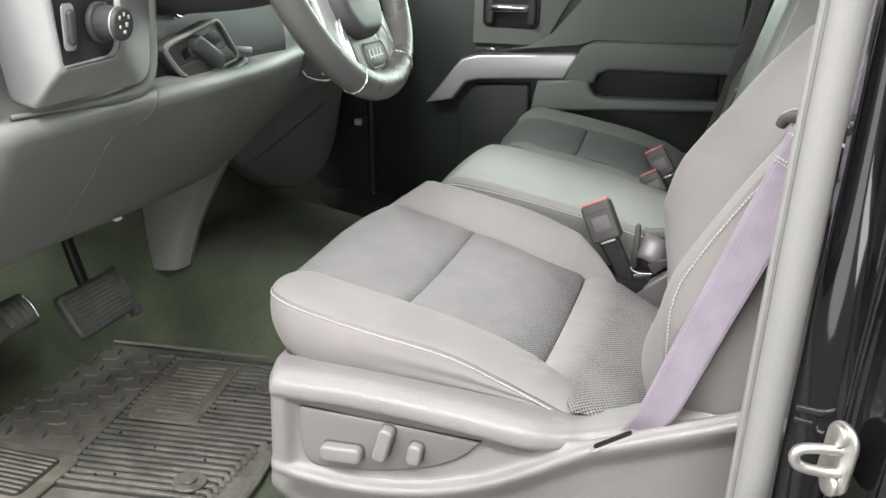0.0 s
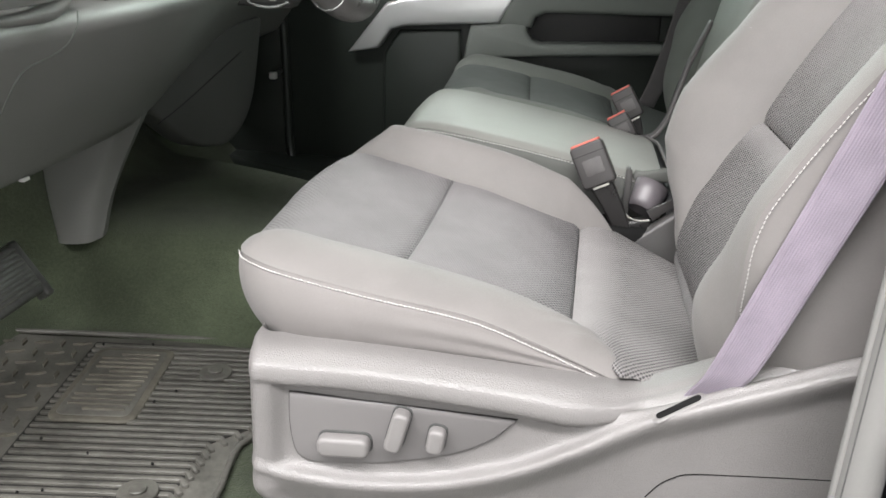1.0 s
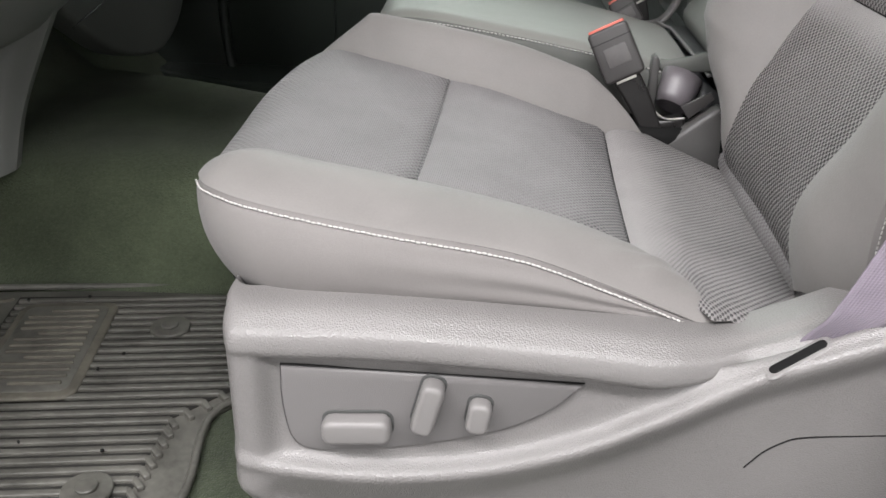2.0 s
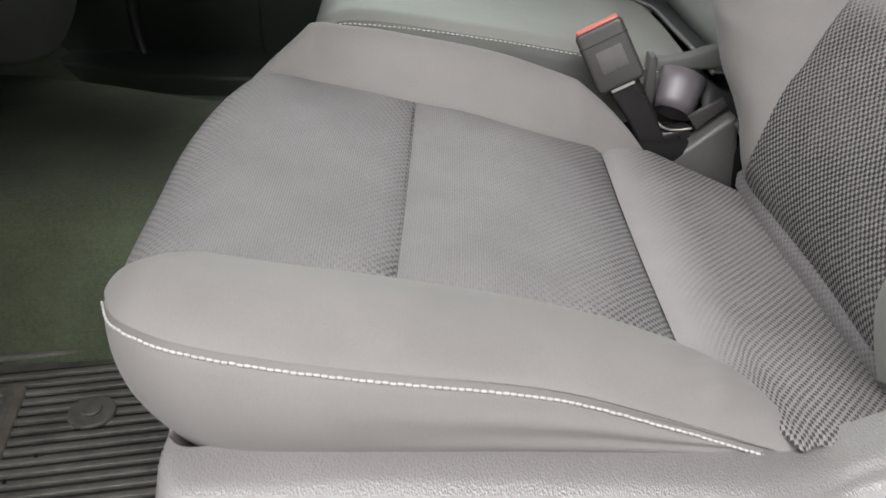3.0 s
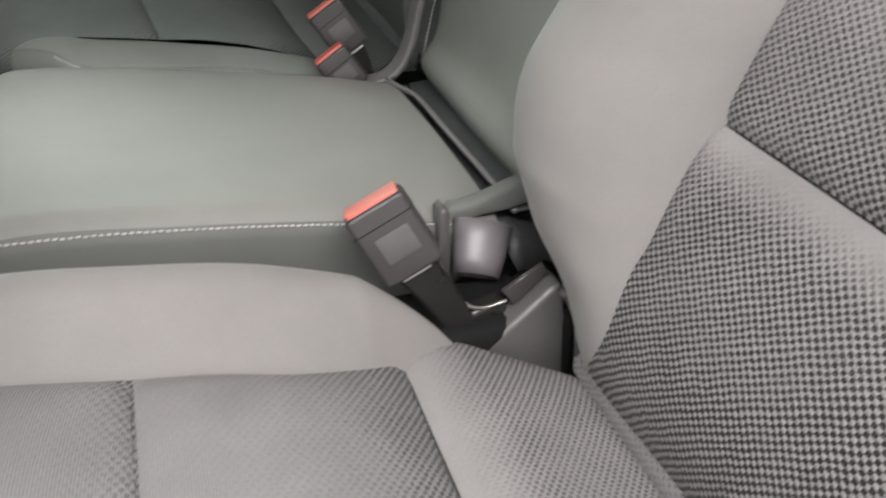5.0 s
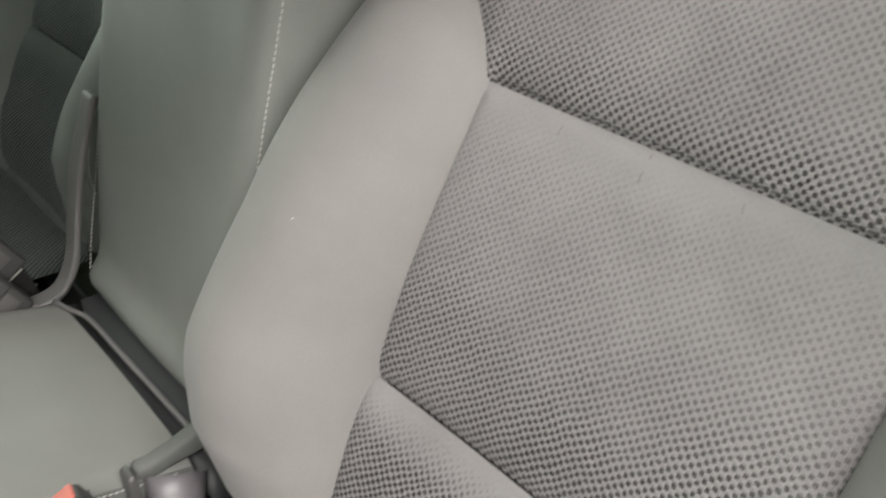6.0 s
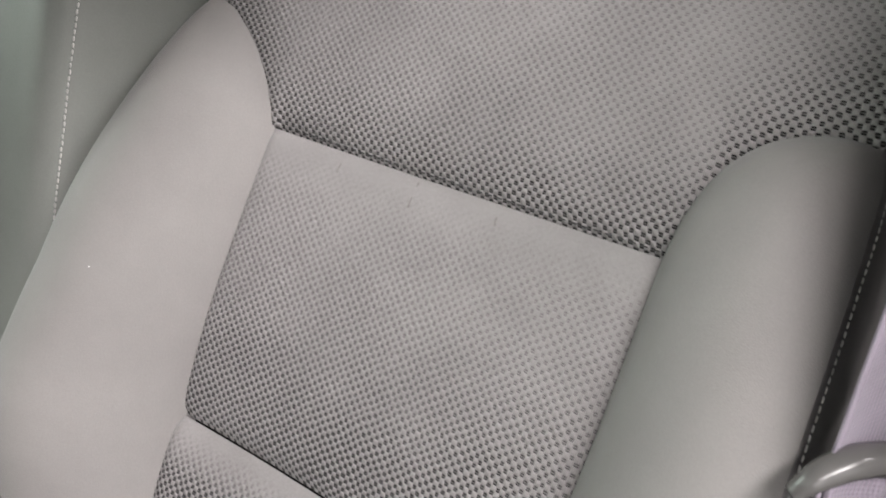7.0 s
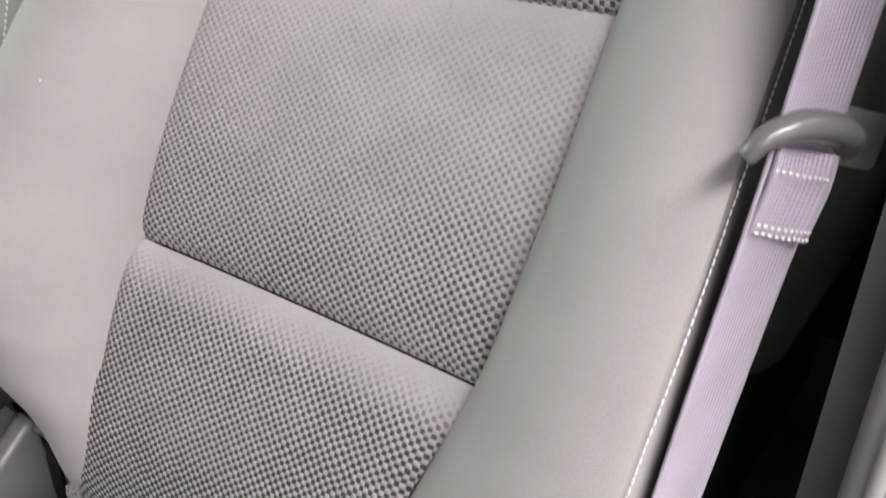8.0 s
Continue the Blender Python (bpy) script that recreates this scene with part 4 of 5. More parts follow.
# latch tongue: a dark moulded loop, arched over the webbing, with a steel blade
c = p1 + fu * 0.009 + fn * 0.006
bar = tube([c - fa * 0.031 - fu * 0.018 - fn * 0.006, c - fa * 0.027 - fu * 0.008 - fn * 0.002, c - fa * 0.012, c + fa * 0.008 + fu * 0.002, c + fa * 0.024 - fu * 0.001 - fn * 0.004, c + fa * 0.032 - fu * 0.006 - fn * 0.01],
           [0.0055, 0.0075, 0.009, 0.0092, 0.0085, 0.006], 48, 14, 0.8)
part("tongue_grip", bar, M_tongue, belt, "dark moulded latch grip")
part("latch_blade", prism(rounded(0.028, 0.05, 0.004), 0.0025, Matrix.Translation(c + fa * 0.03 - fn * 0.012) @ Matrix(((fa[0], 0.3, fn[0], 0), (fa[1], -0.05, fn[1], 0), (fa[2], 0.9, fn[2], 0), (0, 0, 0, 1))).to_3x3().to_4x4() @ Matrix.Rotation(radians(90), 4, "Z"), 0.0005), M_steel, belt)


def buckle(name, label, a, b, c, depth, stalk_to, shade_red=True):
    """A buckle from three corners of its broad face: top front, top rear, bottom front."""
    a, b, c = (np.array(p, float) for p in (a, b, c))
    ux = (b - a)
    w = np.linalg.norm(ux)
    ux /= w
    dn = c - a
    dn -= ux * (dn @ ux)
    h = np.linalg.norm(dn)
    dn /= h
    out = np.cross(ux, dn)
    if out[1] > 0:
        out = -out
    mid = (a + b) / 2 + dn * h / 2
    m = Matrix([(ux[i], -dn[i], out[i], mid[i]) for i in range(3)] + [(0, 0, 0, 1)])
    t = thing(name, label, "seat belt buckle", tuple(mid + dn * h / 2), group="seat belt buckles")
    body = part("body", prism(rounded(w, h, 0.006), depth, m @ Matrix.Translation((0, 0, -depth)), 0.004, 3), M_buckle, t)
    part("cap_line", prism(rounded(w + 0.0006, 0.0014, 0.0005), depth + 0.0006, m @ Matrix.Translation((0, h / 2 - 0.0155, -depth - 0.0003)), 0.0002), M_black, body)
    part("label_patch", prism(rounded(w * 0.56, h * 0.36, 0.002), 0.0008, m @ Matrix.Translation((0.001, -0.003, -0.0002)), 0.0003), M_patch, body)
    part("release_button", prism(rounded(w * 0.88, depth * 0.78, 0.003), 0.004, m @ Matrix.Translation((0, h / 2 - 0.0016, -depth / 2)) @ Matrix.Rotation(radians(-90), 4, "X"), 0.0012), M_red, t, "red release button")
    base = mid + dn * h / 2 - out * depth / 2
    part("collar", prism(rounded(w * 0.5, 0.005, 0.001), depth * 0.5, m @ Matrix.Translation((0, -h / 2 - 0.001, -depth * 0.75)), 0.0005), M_steel, t)
    end = np.array(stalk_to, float)
    part("stalk", strip([base - dn * 0.006, base * 0.6 + end * 0.4 + np.array((0.002, 0, 0.002)), end], [ux, ux + np.array((0.1, 0, 0)), ux + np.array((0.3, 0, 0.1))], w * 0.68, 0.007, n=24, taper=0.62), M_stalk, t, "black moulded stalk")
    return t


far_belt = thing("seat_belt", "grey woven passenger seat belt hanging beside the passenger seat", "seat belt", (0.5, 1.42, 0.26))
part("webbing", strip([(0.495, 1.40, 0.262), (0.52, 1.43, 0.32), (0.555, 1.46, 0.45), (0.6, 1.475, 0.7), (0.64, 1.48, 1.0)], [(1, 0.5, -0.2)] * 5, 0.047, n=60), M_belt_grey, far_belt)


buckle("seat_belt_buckle", "dark seat belt buckle with red button beside the driver seat", (0.313, 0.500, 0.364), (0.357, 0.496, 0.387), (0.343, 0.486, 0.308), 0.022, (0.413, 0.484, 0.232))
buckle("seat_belt_buckle", "dark seat belt buckle with red button beside the passenger seat", (0.383, 0.905, 0.372), (0.42, 0.905, 0.395), (0.408, 0.895, 0.32), 0.02, (0.45, 0.9, 0.25))
buckle("seat_belt_buckle", "small dark seat belt buckle with red button for the centre seat", (0.38, 0.872, 0.331), (0.414, 0.872, 0.353), (0.405, 0.865, 0.29), 0.02, (0.44, 0.87, 0.24))
lap = thing("centre_lap_belt", "dark folded centre seat belt loop under a grey plastic holder", "seat belt", (0.43, 0.5, 0.3))
la = np.array((0.36, 0.6, 0.75))
la /= np.linalg.norm(la)
lu = np.cross(la, (0, 1, 0))
lu /= np.linalg.norm(lu)
lv = np.cross(la, lu)
roll = []
for h, r in ((-0.022, 0.0195), (-0.0225, 0.0205), (-0.01, 0.0225), (0.006, 0.025), (0.022, 0.0268), (0.0225, 0.0255), (0.006, 0.0232), (-0.01, 0.021), (-0.022, 0.0187)):
    roll.append([np.array((0.437, 0.538, 0.29)) + la * h + lu * r * math.cos(q) + lv * r * 0.8 * math.sin(q) for q in np.linspace(0, 2 * math.pi, 48, endpoint=False)])
part("loop", sheet(np.array(roll), closed=True), M_loop, lap, "dark glossy folded webbing")
part("loop_end", prism([(0.432, 0.2885), (0.466, 0.307), (0.471, 0.298), (0.443, 0.273)], 0.005, Matrix.Translation((0, 0.484, 0)) @ seatside, 0.0015, 3), M_buckle, lap)
part("latch", block((0.045, 0.02, 0.035), (0.422, 0.497, 0.252), Matrix.Rotation(radians(-12), 4, "Y"), 0.006, 3), M_stalk, lap, "black plastic latch")
part("wire", tube([(0.403, 0.49, 0.279), (0.410, 0.488, 0.273), (0.421, 0.488, 0.2695), (0.441, 0.489, 0.271)], 0.0016, 20, 6), M_steel, lap)
holder = part("holder", prism([(0.414, 0.316), (0.418, 0.324), (0.428, 0.323), (0.45, 0.327), (0.472, 0.334), (0.5, 0.34), (0.5, 0.315), (0.47, 0.31), (0.445, 0.309), (0.42, 0.304)], 0.016, Matrix.Translation((0, 0.573, 0)) @ seatside, 0.004, 3), M_side, lap, "grey-green moulded holder arm")
part("holder_post", prism([(0.401, 0.25), (0.403, 0.33), (0.408, 0.334), (0.412, 0.328), (0.415, 0.25)], 0.02, Matrix.Translation((0, 0.562, 0)) @ seatside, 0.003, 3), M_cover, holder)
# added black block in place of the deep shade round the buckles
part("pocket_shade_block", block((0.2, 0.075, 0.12), (0.40, 0.508, 0.2), bevel=0.01), M_core, lap)
hinge = thing("recliner_cover", "grained dark grey plastic recliner cover beside the seat cushion", "seat trim", (0.48, 0.45, 0.2))
cover = part("cover", prism([(0.402, 0.19), (0.412, 0.238), (0.42, 0.2455), (0.4705, 0.2875), (0.4775, 0.2905), (0.482, 0.286), (0.4865, 0.25), (0.49, 0.19)], 0.026,
                            Matrix.Translation((0, 0.496, 0)) @ seatside, 0.005, 3), M_cover, hinge)
part("edge_strip", tube([(0.481, 0.466, 0.289), (0.491, 0.464, 0.272), (0.498, 0.463, 0.25), (0.502, 0.463, 0.20)], 0.0075, 20, 8), M_cover, cover)


# ---------------------------------------------------------------- steering wheel
wheel = thing("steering_wheel", "grey leather steering wheel with silver spokes and chrome accents", "steering wheel", (-0.04, 0.28, 0.73))
WT = radians(25)
wm = Matrix.Translation((-0.030, 0.287, 0.744)) @ Matrix.Rotation(-WT, 4, "Y") @ Matrix(((0, 0, 1, 0), (1, 0, 0, 0), (0, 1, 0, 0), (0, 0, 0, 1)))
ringp = [tuple(wm @ Vector((0.188 * math.cos(a), 0.188 * math.sin(a), 0))) for a in np.linspace(0, 2 * math.pi, 96, endpoint=False)]
part("rim", tube(ringp, 0.02, closed=True, k=18), M_leather, wheel)
for s in (-1, 1):
    a = radians(-90 + s * 28)
    ring2 = [tuple(wm @ Vector(((0.188 + 0.0205 * math.cos(q)) * math.cos(a), (0.188 + 0.0205 * math.cos(q)) * math.sin(a), 0.0205 * math.sin(q)))) for q in np.linspace(0, 2 * math.pi, 24, endpoint=False)]
    part("rim_seam", tube(ring2, 0.0009, closed=True, k=6), M_chrome, wheel)
part("hub", prism(rounded(0.14, 0.19, 0.05), 0.05, wm @ Matrix.Translation((0, -0.025, -0.03)), 0.018, 4), M_dark, wheel)
for s in (-1, 1):
    pts = [(s * 0.07, 0.03), (s * 0.175, 0.035), (s * 0.18, -0.01), (s * 0.12, -0.05), (s * 0.07, -0.045)]
    part("spoke", prism(pts if s > 0 else pts[::-1], 0.012, wm @ Matrix.Translation((0, 0, -0.012)), 0.004), M_silver, wheel)
    pts = [(s * 0.045, 0.03), (s * 0.1, 0.02), (s * 0.108, -0.13), (s * 0.09, -0.168), (s * 0.055, -0.165)]
    part("lower_spoke", prism(pts if s > 0 else pts[::-1], 0.012, wm @ Matrix.Translation((0, 0, -0.012)), 0.004), M_silver, wheel)
    edge = [tuple(wm @ Vector(p)) for p in ((s * 0.05, -0.06, 0.002), (s * 0.075, -0.11, 0.003), (s * 0.09, -0.15, 0.002), (s * 0.1, -0.165, 0.0))]
    part("chrome_edge", tube(edge, 0.0022, 30, 8), M_chrome, wheel)
part("bottom_spoke", prism([(-0.05, -0.1), (0.05, -0.1), (0.062, -0.185), (-0.062, -0.185)], 0.016, wm @ Matrix.Translation((0, 0, -0.016)), 0.005), M_leather, wheel)
pad = part("button_pad", prism(rounded(0.07, 0.034, 0.01), 0.006, wm @ Matrix.Translation((0.015, -0.145, -0.004)), 0.002), M_black, wheel)
part("pad_ring", tube([tuple(wm @ Vector((0.015 + x, -0.145 + y, 0.001))) for x, y in rounded(0.072, 0.036, 0.011)], 0.0022, closed=True, k=8), M_leather, pad)
for q in range(4):
    part("print_bar", prism(rounded(0.0022, 0.016, 0.0008, 2), 0.0005, wm @ Matrix.Translation((-0.01 + q * 0.014, -0.143, 0.0021)) @ Matrix.Rotation(radians(-18), 4, "Z"), 0), M_ink, pad)
part("print_bar", prism(rounded(0.05, 0.0022, 0.0008, 2), 0.0005, wm @ Matrix.Translation((0.012, -0.147, 0.0024)), 0), M_ink, pad)
part("column", tube([tuple(wm @ Vector((0, 0.01, -0.02))), (-0.16, 0.28, 0.715), (-0.36, 0.28, 0.70)], [0.045, 0.05, 0.055], 20, 20), M_dark, wheel)
part("stalk", tube([tuple(wm @ Vector((0.05, -0.03, -0.06))), tuple(wm @ Vector((0.14, -0.02, -0.05)))], [0.008, 0.006], 12, 10), M_dark, wheel)

trim = part("column_shroud", prism([(-0.03, 0.0), (0.045, 0.0), (0.055, 0.015), (0.05, 0.07), (0.0, 0.09)], 0.06, Matrix.Translation((-0.125, 0.483, 0.548)) @ Matrix(((1, 0, 0, 0), (0, 0, -1, 0), (0, 1, 0, 0), (0, 0, 0, 1))), 0.014, 4), M_dark, wheel)
part("shroud_edge", tube([(-0.14, 0.424, 0.562), (-0.13, 0.423, 0.553), (-0.1, 0.423, 0.55), (-0.078, 0.424, 0.558)], 0.0022, 24, 8), M_chrome, trim)
# white block painted as the glint on the chrome edge
part("shroud_glint", block((0.011, 0.005, 0.008), (-0.1, 0.422, 0.562), bevel=0.003, seg=3), M_ink, trim)

# ---------------------------------------------------------------- dashboard
dash = thing("dashboard", "dark grained plastic dashboard with silver switch bezel", "dashboard", (-0.4, 0.7, 0.4))
prof = [(-0.62, 0.33), (-0.46, 0.325), (-0.395, 0.332), (-0.372, 0.346), (-0.345, 0.385), (-0.295, 0.455), (-0.25, 0.525), (-0.238, 0.548), (-0.243, 0.558), (-0.27, 0.563), (-0.33, 0.57), (-0.36, 0.62), (-0.36, 0.72), (-0.33, 0.8), (-0.4, 0.86), (-0.8, 0.9)]
cols = []
for y, dx, dzz in ((-0.125, -0.02, 0.0), (-0.11, 0.0, 0.0), (0.1, 0.0, 0.0), (0.28, 0.006, 0.0), (0.5, 0.0, 0.0), (0.62, -0.02, 0.0), (0.8, -0.05, 0.015), (1.1, -0.08, 0.03), (1.57, -0.1, 0.03)):
    cols.append([(x + dx, y, z + dzz * (1 if z < 0.5 else 0)) for x, z in prof])
part("dash_body", sheet(loft(cols, 90, 70)), M_dash, dash)
seam_line = [(-0.235, 0.166, 0.562), (-0.236, 0.163, 0.546), (-0.249, 0.158, 0.524), (-0.257, 0.122, 0.512), (-0.260, 0.096, 0.507), (-0.270, 0.089, 0.492), (-0.302, 0.093, 0.445), (-0.336, 0.089, 0.398), (-0.371, 0.091, 0.346)]
part("panel_joint", tube(seam_line, 0.001, 80, 6), M_door, dash)
# headlamp switch housing at the outer end: a moulded silver frame round a recessed plate


def soft_loop(corners, radii, n=10):
    """A closed outline in (y, z) with each corner rounded off."""
    pts = []
    m = len(corners)
    for q in range(m):
        p, a, b = (np.array(corners[(q + o) % m], float) for o in (0, -1, 1))
        ra, rb = (a - p) / np.linalg.norm(a - p), (b - p) / np.linalg.norm(b - p)
        s, e = p + ra * radii[q], p + rb * radii[q]
        for t in np.linspace(0, 1, n):
            pts.append(s * (1 - t) ** 2 + p * 2 * t * (1 - t) + e * t * t)
    return np.array(pts)


frame_loops = []
for x, corners, radii in (
        (-0.262, [(-0.075, 0.578), (0.15, 0.578), (0.165, 0.80), (-0.12, 0.80)], (0.012, 0.03, 0.02, 0.02)),
        (-0.238, [(-0.075, 0.573), (0.15, 0.575), (0.165, 0.80), (-0.12, 0.80)], (0.012, 0.035, 0.02, 0.02)),
        (-0.232, [(-0.076, 0.575), (0.146, 0.577), (0.16, 0.80), (-0.12, 0.80)], (0.012, 0.035, 0.02, 0.02)),
        (-0.215, [(-0.080, 0.59), (0.105, 0.59), (0.115, 0.79), (-0.116, 0.79)], (0.012, 0.035, 0.02, 0.02)),
        (-0.192, [(-0.082, 0.613), (0.045, 0.617), (0.055, 0.77), (-0.105, 0.77)], (0.011, 0.025, 0.02, 0.02)),
        (-0.185, [(-0.081, 0.620), (0.026, 0.625), (0.04, 0.765), (-0.099, 0.765)], (0.010, 0.02, 0.02, 0.02)),
        (-0.1845, [(-0.079, 0.6225), (0.021, 0.6275), (0.036, 0.762), (-0.095, 0.762)], (0.010, 0.02, 0.02, 0.02)),
        (-0.190, [(-0.078, 0.6245), (0.018, 0.6295), (0.033, 0.76), (-0.093, 0.76)], (0.010, 0.02, 0.02, 0.02))):
    frame_loops.append([(x, y, z) for y, z in soft_loop(corners, radii)])
silv = part("silver_surround", sheet(np.array(frame_loops), closed=True), M_silver, dash, "moulded silver-painted switch surround")
part("surround_lip", tube([p for p in frame_loops[6]], 0.0011, closed=True, k=6), M_chrome, silv)
part("end_cap", block((0.09, 0.05, 0.26), (-0.295, -0.135, 0.69), bevel=0.012, seg=3), M_dark, dash)
facing = Matrix(((0, 0, 1, 0), (1, 0, 0, 0), (0, 1, 0, 0), (0, 0, 0, 1)))
part("switch_plate", prism([tuple(p) for p in soft_loop([(-0.081, 0.62), (0.023, 0.626), (0.036, 0.765), (-0.097, 0.765)], (0.01, 0.02, 0.02, 0.02), 5)], 0.004, Matrix.Translation((-0.194, 0, 0)) @ facing, 0.0005), M_panel, silv, "dark switch plate")
knob = part("headlamp_knob", join(prism(rounded(0.046, 0.046, 0.0225, 10), 0.008, Matrix.Translation((-0.186, -0.014, 0.668)) @ facing, 0.003, 3),
                                  prism(rounded(0.038, 0.038, 0.0185, 10), 0.03, Matrix.Translation((-0.18, -0.014, 0.668)) @ facing, 0.004, 3)), M_dark, silv)
part("knob_ring", prism(rounded(0.0385, 0.0385, 0.019, 10), 0.003, Matrix.Translation((-0.158, -0.014, 0.668)) @ facing, 0.001), M_silver, knob)
part("dimmer_well", prism(rounded(0.02, 0.05, 0.006), 0.002, Matrix.Translation((-0.1855, -0.064, 0.666)) @ facing, 0.0008), M_silver, silv)
part("dimmer_wheel", prism(rounded(0.011, 0.038, 0.005), 0.008, Matrix.Translation((-0.185, -0.064, 0.666)) @ facing, 0.003), M_dark, silv)
for dy, dzz, w, h in ((-0.008, 0.007, 0.0035, 0.0045), (0.0, 0.0105, 0.0035, 0.0045), (0.008, 0.007, 0.0035, 0.0045), (0.004, -0.001, 0.005, 0.005), (0.0, -0.009, 0.005, 0.004), (-0.008, -0.003, 0.0035, 0.004)):
    part("print_bar", prism(rounded(w, h, 0.0008, 2), 0.0005, Matrix.Translation((-0.1499, -0.014 + dy, 0.668 + dzz)) @ facing, 0), M_ink, knob)
# dark instrument panel above the knee bolster, and the recessed switch pod beside the column
part("instrument_panel", sheet(loft([[(-0.288, y, 0.552), (-0.286, y, 0.575), (-0.292, y, 0.62), (-0.305, y, 0.7), (-0.318, y, 0.84)] for y in (0.156, 0.17, 0.3, 0.5, 0.66)], 24, 24)), M_panel, dash, "dark grained instrument panel")
# black bar drawn in place of the shadow under the switch pod
part("pod_shadow_gap", tube([(-0.262, 0.27, 0.556), (-0.256, 0.33, 0.552), (-0.256, 0.4, 0.556), (-0.262, 0.455, 0.566)], 0.008, 24, 8), M_black, dash)
part("surround_rim", tube([(-0.252, -0.09, 0.566), (-0.246, 0.02, 0.562), (-0.246, 0.125, 0.564), (-0.247, 0.158, 0.58), (-0.25, 0.17, 0.62), (-0.254, 0.178, 0.72), (-0.258, 0.184, 0.82)], [0.003, 0.003, 0.007, 0.012, 0.014, 0.014, 0.014], 60, 12), M_dash, dash)
pod_at = Matrix.Translation((-0.286, 0, 0)) @ facing
pod_edge = soft_loop([(0.222, 0.610), (0.376, 0.640), (0.441, 0.573), (0.285, 0.551)], (0.025, 0.016, 0.02, 0.04), 8)
pod = part("switch_pod", prism([tuple(p) for p in pod_edge], 0.022, pod_at, 0.002), M_dark, dash)
part("pod_lip", tube([(-0.2635, y, z) for y, z in pod_edge], 0.004, closed=True, k=8), M_dash, pod, "raised grey rim")
# flat black plates stand for the dark inside two openings beside the lever
part("pod_opening", prism([(0.268, 0.599), (0.284, 0.606), (0.297, 0.593), (0.281, 0.586)], 0.0235, pod_at, 0.001), M_black, pod)
part("pod_opening", prism([(0.325, 0.614), (0.368, 0.624), (0.392, 0.605), (0.346, 0.596)], 0.0235, pod_at, 0.001), M_black, pod)
lever_m = pod_at @ Matrix.Translation((0.334, 0.593, 0.02)) @ Matrix.Rotation(radians(-28), 4, "Z")
part("pod_lever", join(prism(rounded(0.09, 0.027, 0.0133, 8), 0.016, lever_m, 0.006, 4), prism(rounded(0.088, 0.012, 0.0055, 6), 0.004, lever_m @ Matrix.Translation((0.004, -0.014, 0.0)), 0.0015)), M_dark, pod)
part("pod_foot", prism([tuple(p) for p in soft_loop([(0.256, 0.578), (0.40, 0.596), (0.432, 0.574), (0.285, 0.556)], (0.008, 0.01, 0.012, 0.02), 6)], 0.0255, pod_at, 0.003, 3), M_dark, pod)
ring_c = Matrix.Translation((-0.294, 0.318, 0.668)) @ facing
barrel = part("ignition_barrel", prism(rounded(0.042, 0.042, 0.0205, 10), 0.006, ring_c, 0.002), M_black, dash)
part("barrel_ring", tube([tuple(ring_c @ Vector((0.023 * math.cos(q), 0.023 * math.sin(q), 0.004))) for q in np.linspace(0, 2 * math.pi, 40, endpoint=False)], 0.0026, closed=True, k=8), M_chrome, barrel)
part("panel_button", prism(rounded(0.009, 0.009, 0.0042, 6), 0.03, Matrix.Translation((-0.29, 0.478, 0.582)) @ facing, 0.002), M_silver, dash)
part("edge_clip", block((0.008, 0.014, 0.005), (-0.374, 0.236, 0.338), bevel=0.001), M_ink, dash)

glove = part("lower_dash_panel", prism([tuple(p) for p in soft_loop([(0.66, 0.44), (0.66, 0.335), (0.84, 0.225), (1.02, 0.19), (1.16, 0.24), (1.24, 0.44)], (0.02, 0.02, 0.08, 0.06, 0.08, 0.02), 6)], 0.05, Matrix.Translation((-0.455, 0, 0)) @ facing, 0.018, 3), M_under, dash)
part("panel_joint", tube([(-0.404, 0.68, 0.31), (-0.404, 0.79, 0.325), (-0.404, 0.93, 0.35), (-0.404, 1.1, 0.38)], 0.0012, 30, 6), M_black, glove)
leg = thing("console_support", "dark grey plastic console support trim under the dashboard", "trim", (-0.46, 0.57, 0.1))
corner = [(-0.468, 0.57, 0.13), (-0.44, 0.57, 0.22), (-0.372, 0.57, 0.36)]
part("front_trim", sheet(loft([[(-0.545, 0.6, 0.12), (-0.54, 0.575, 0.22), (-0.53, 0.55, 0.37)], [(-0.535, 0.545, 0.122), (-0.535, 0.53, 0.22), (-0.53, 0.51, 0.37)],
                               [(-0.485, 0.545, 0.126), (-0.46, 0.54, 0.22), (-0.40, 0.535, 0.36)], corner], 24, 30)), M_dash, leg)
part("side_trim", sheet(loft([corner, [(-0.476, 0.598, 0.13), (-0.45, 0.6, 0.22), (-0.382, 0.605, 0.36)], [(-0.52, 0.605, 0.13), (-0.5, 0.608, 0.22), (-0.46, 0.612, 0.36)]], 24, 16)), M_dash, leg)

# ---------------------------------------------------------------- pedals
pedal = thing("brake_pedal", "worn black rubber brake pedal with ribbed pad on a steel arm", "pedal", (-0.5, 0.33, 0.13))
pm = Matrix.Translation((-0.50, 0.312, 0.138)) @ Matrix.Rotation(radians(-35), 4, "Y") @ facing
pad = part("pad", prism(rounded(0.15, 0.086, 0.012), 0.018, pm, 0.006, 3), M_pedal, pedal)
part("flange", block((0.018, 0.1, 0.024), m=pm @ Matrix.Translation((0.076, -0.004, 0.006)), bevel=0.005, seg=3), M_pedal, pedal)
for i in range(9):
    part("rib", block((0.134, 0.0032, 0.003), m=pm @ Matrix.Translation((0, -0.03 + i * 0.0075, 0.0185)), bevel=0.001), M_mat, pad)
part("arm", tube([(-0.515, 0.33, 0.13), (-0.56, 0.335, 0.25), (-0.6, 0.34, 0.42)], 0.011, 20, 8), M_black, pedal)
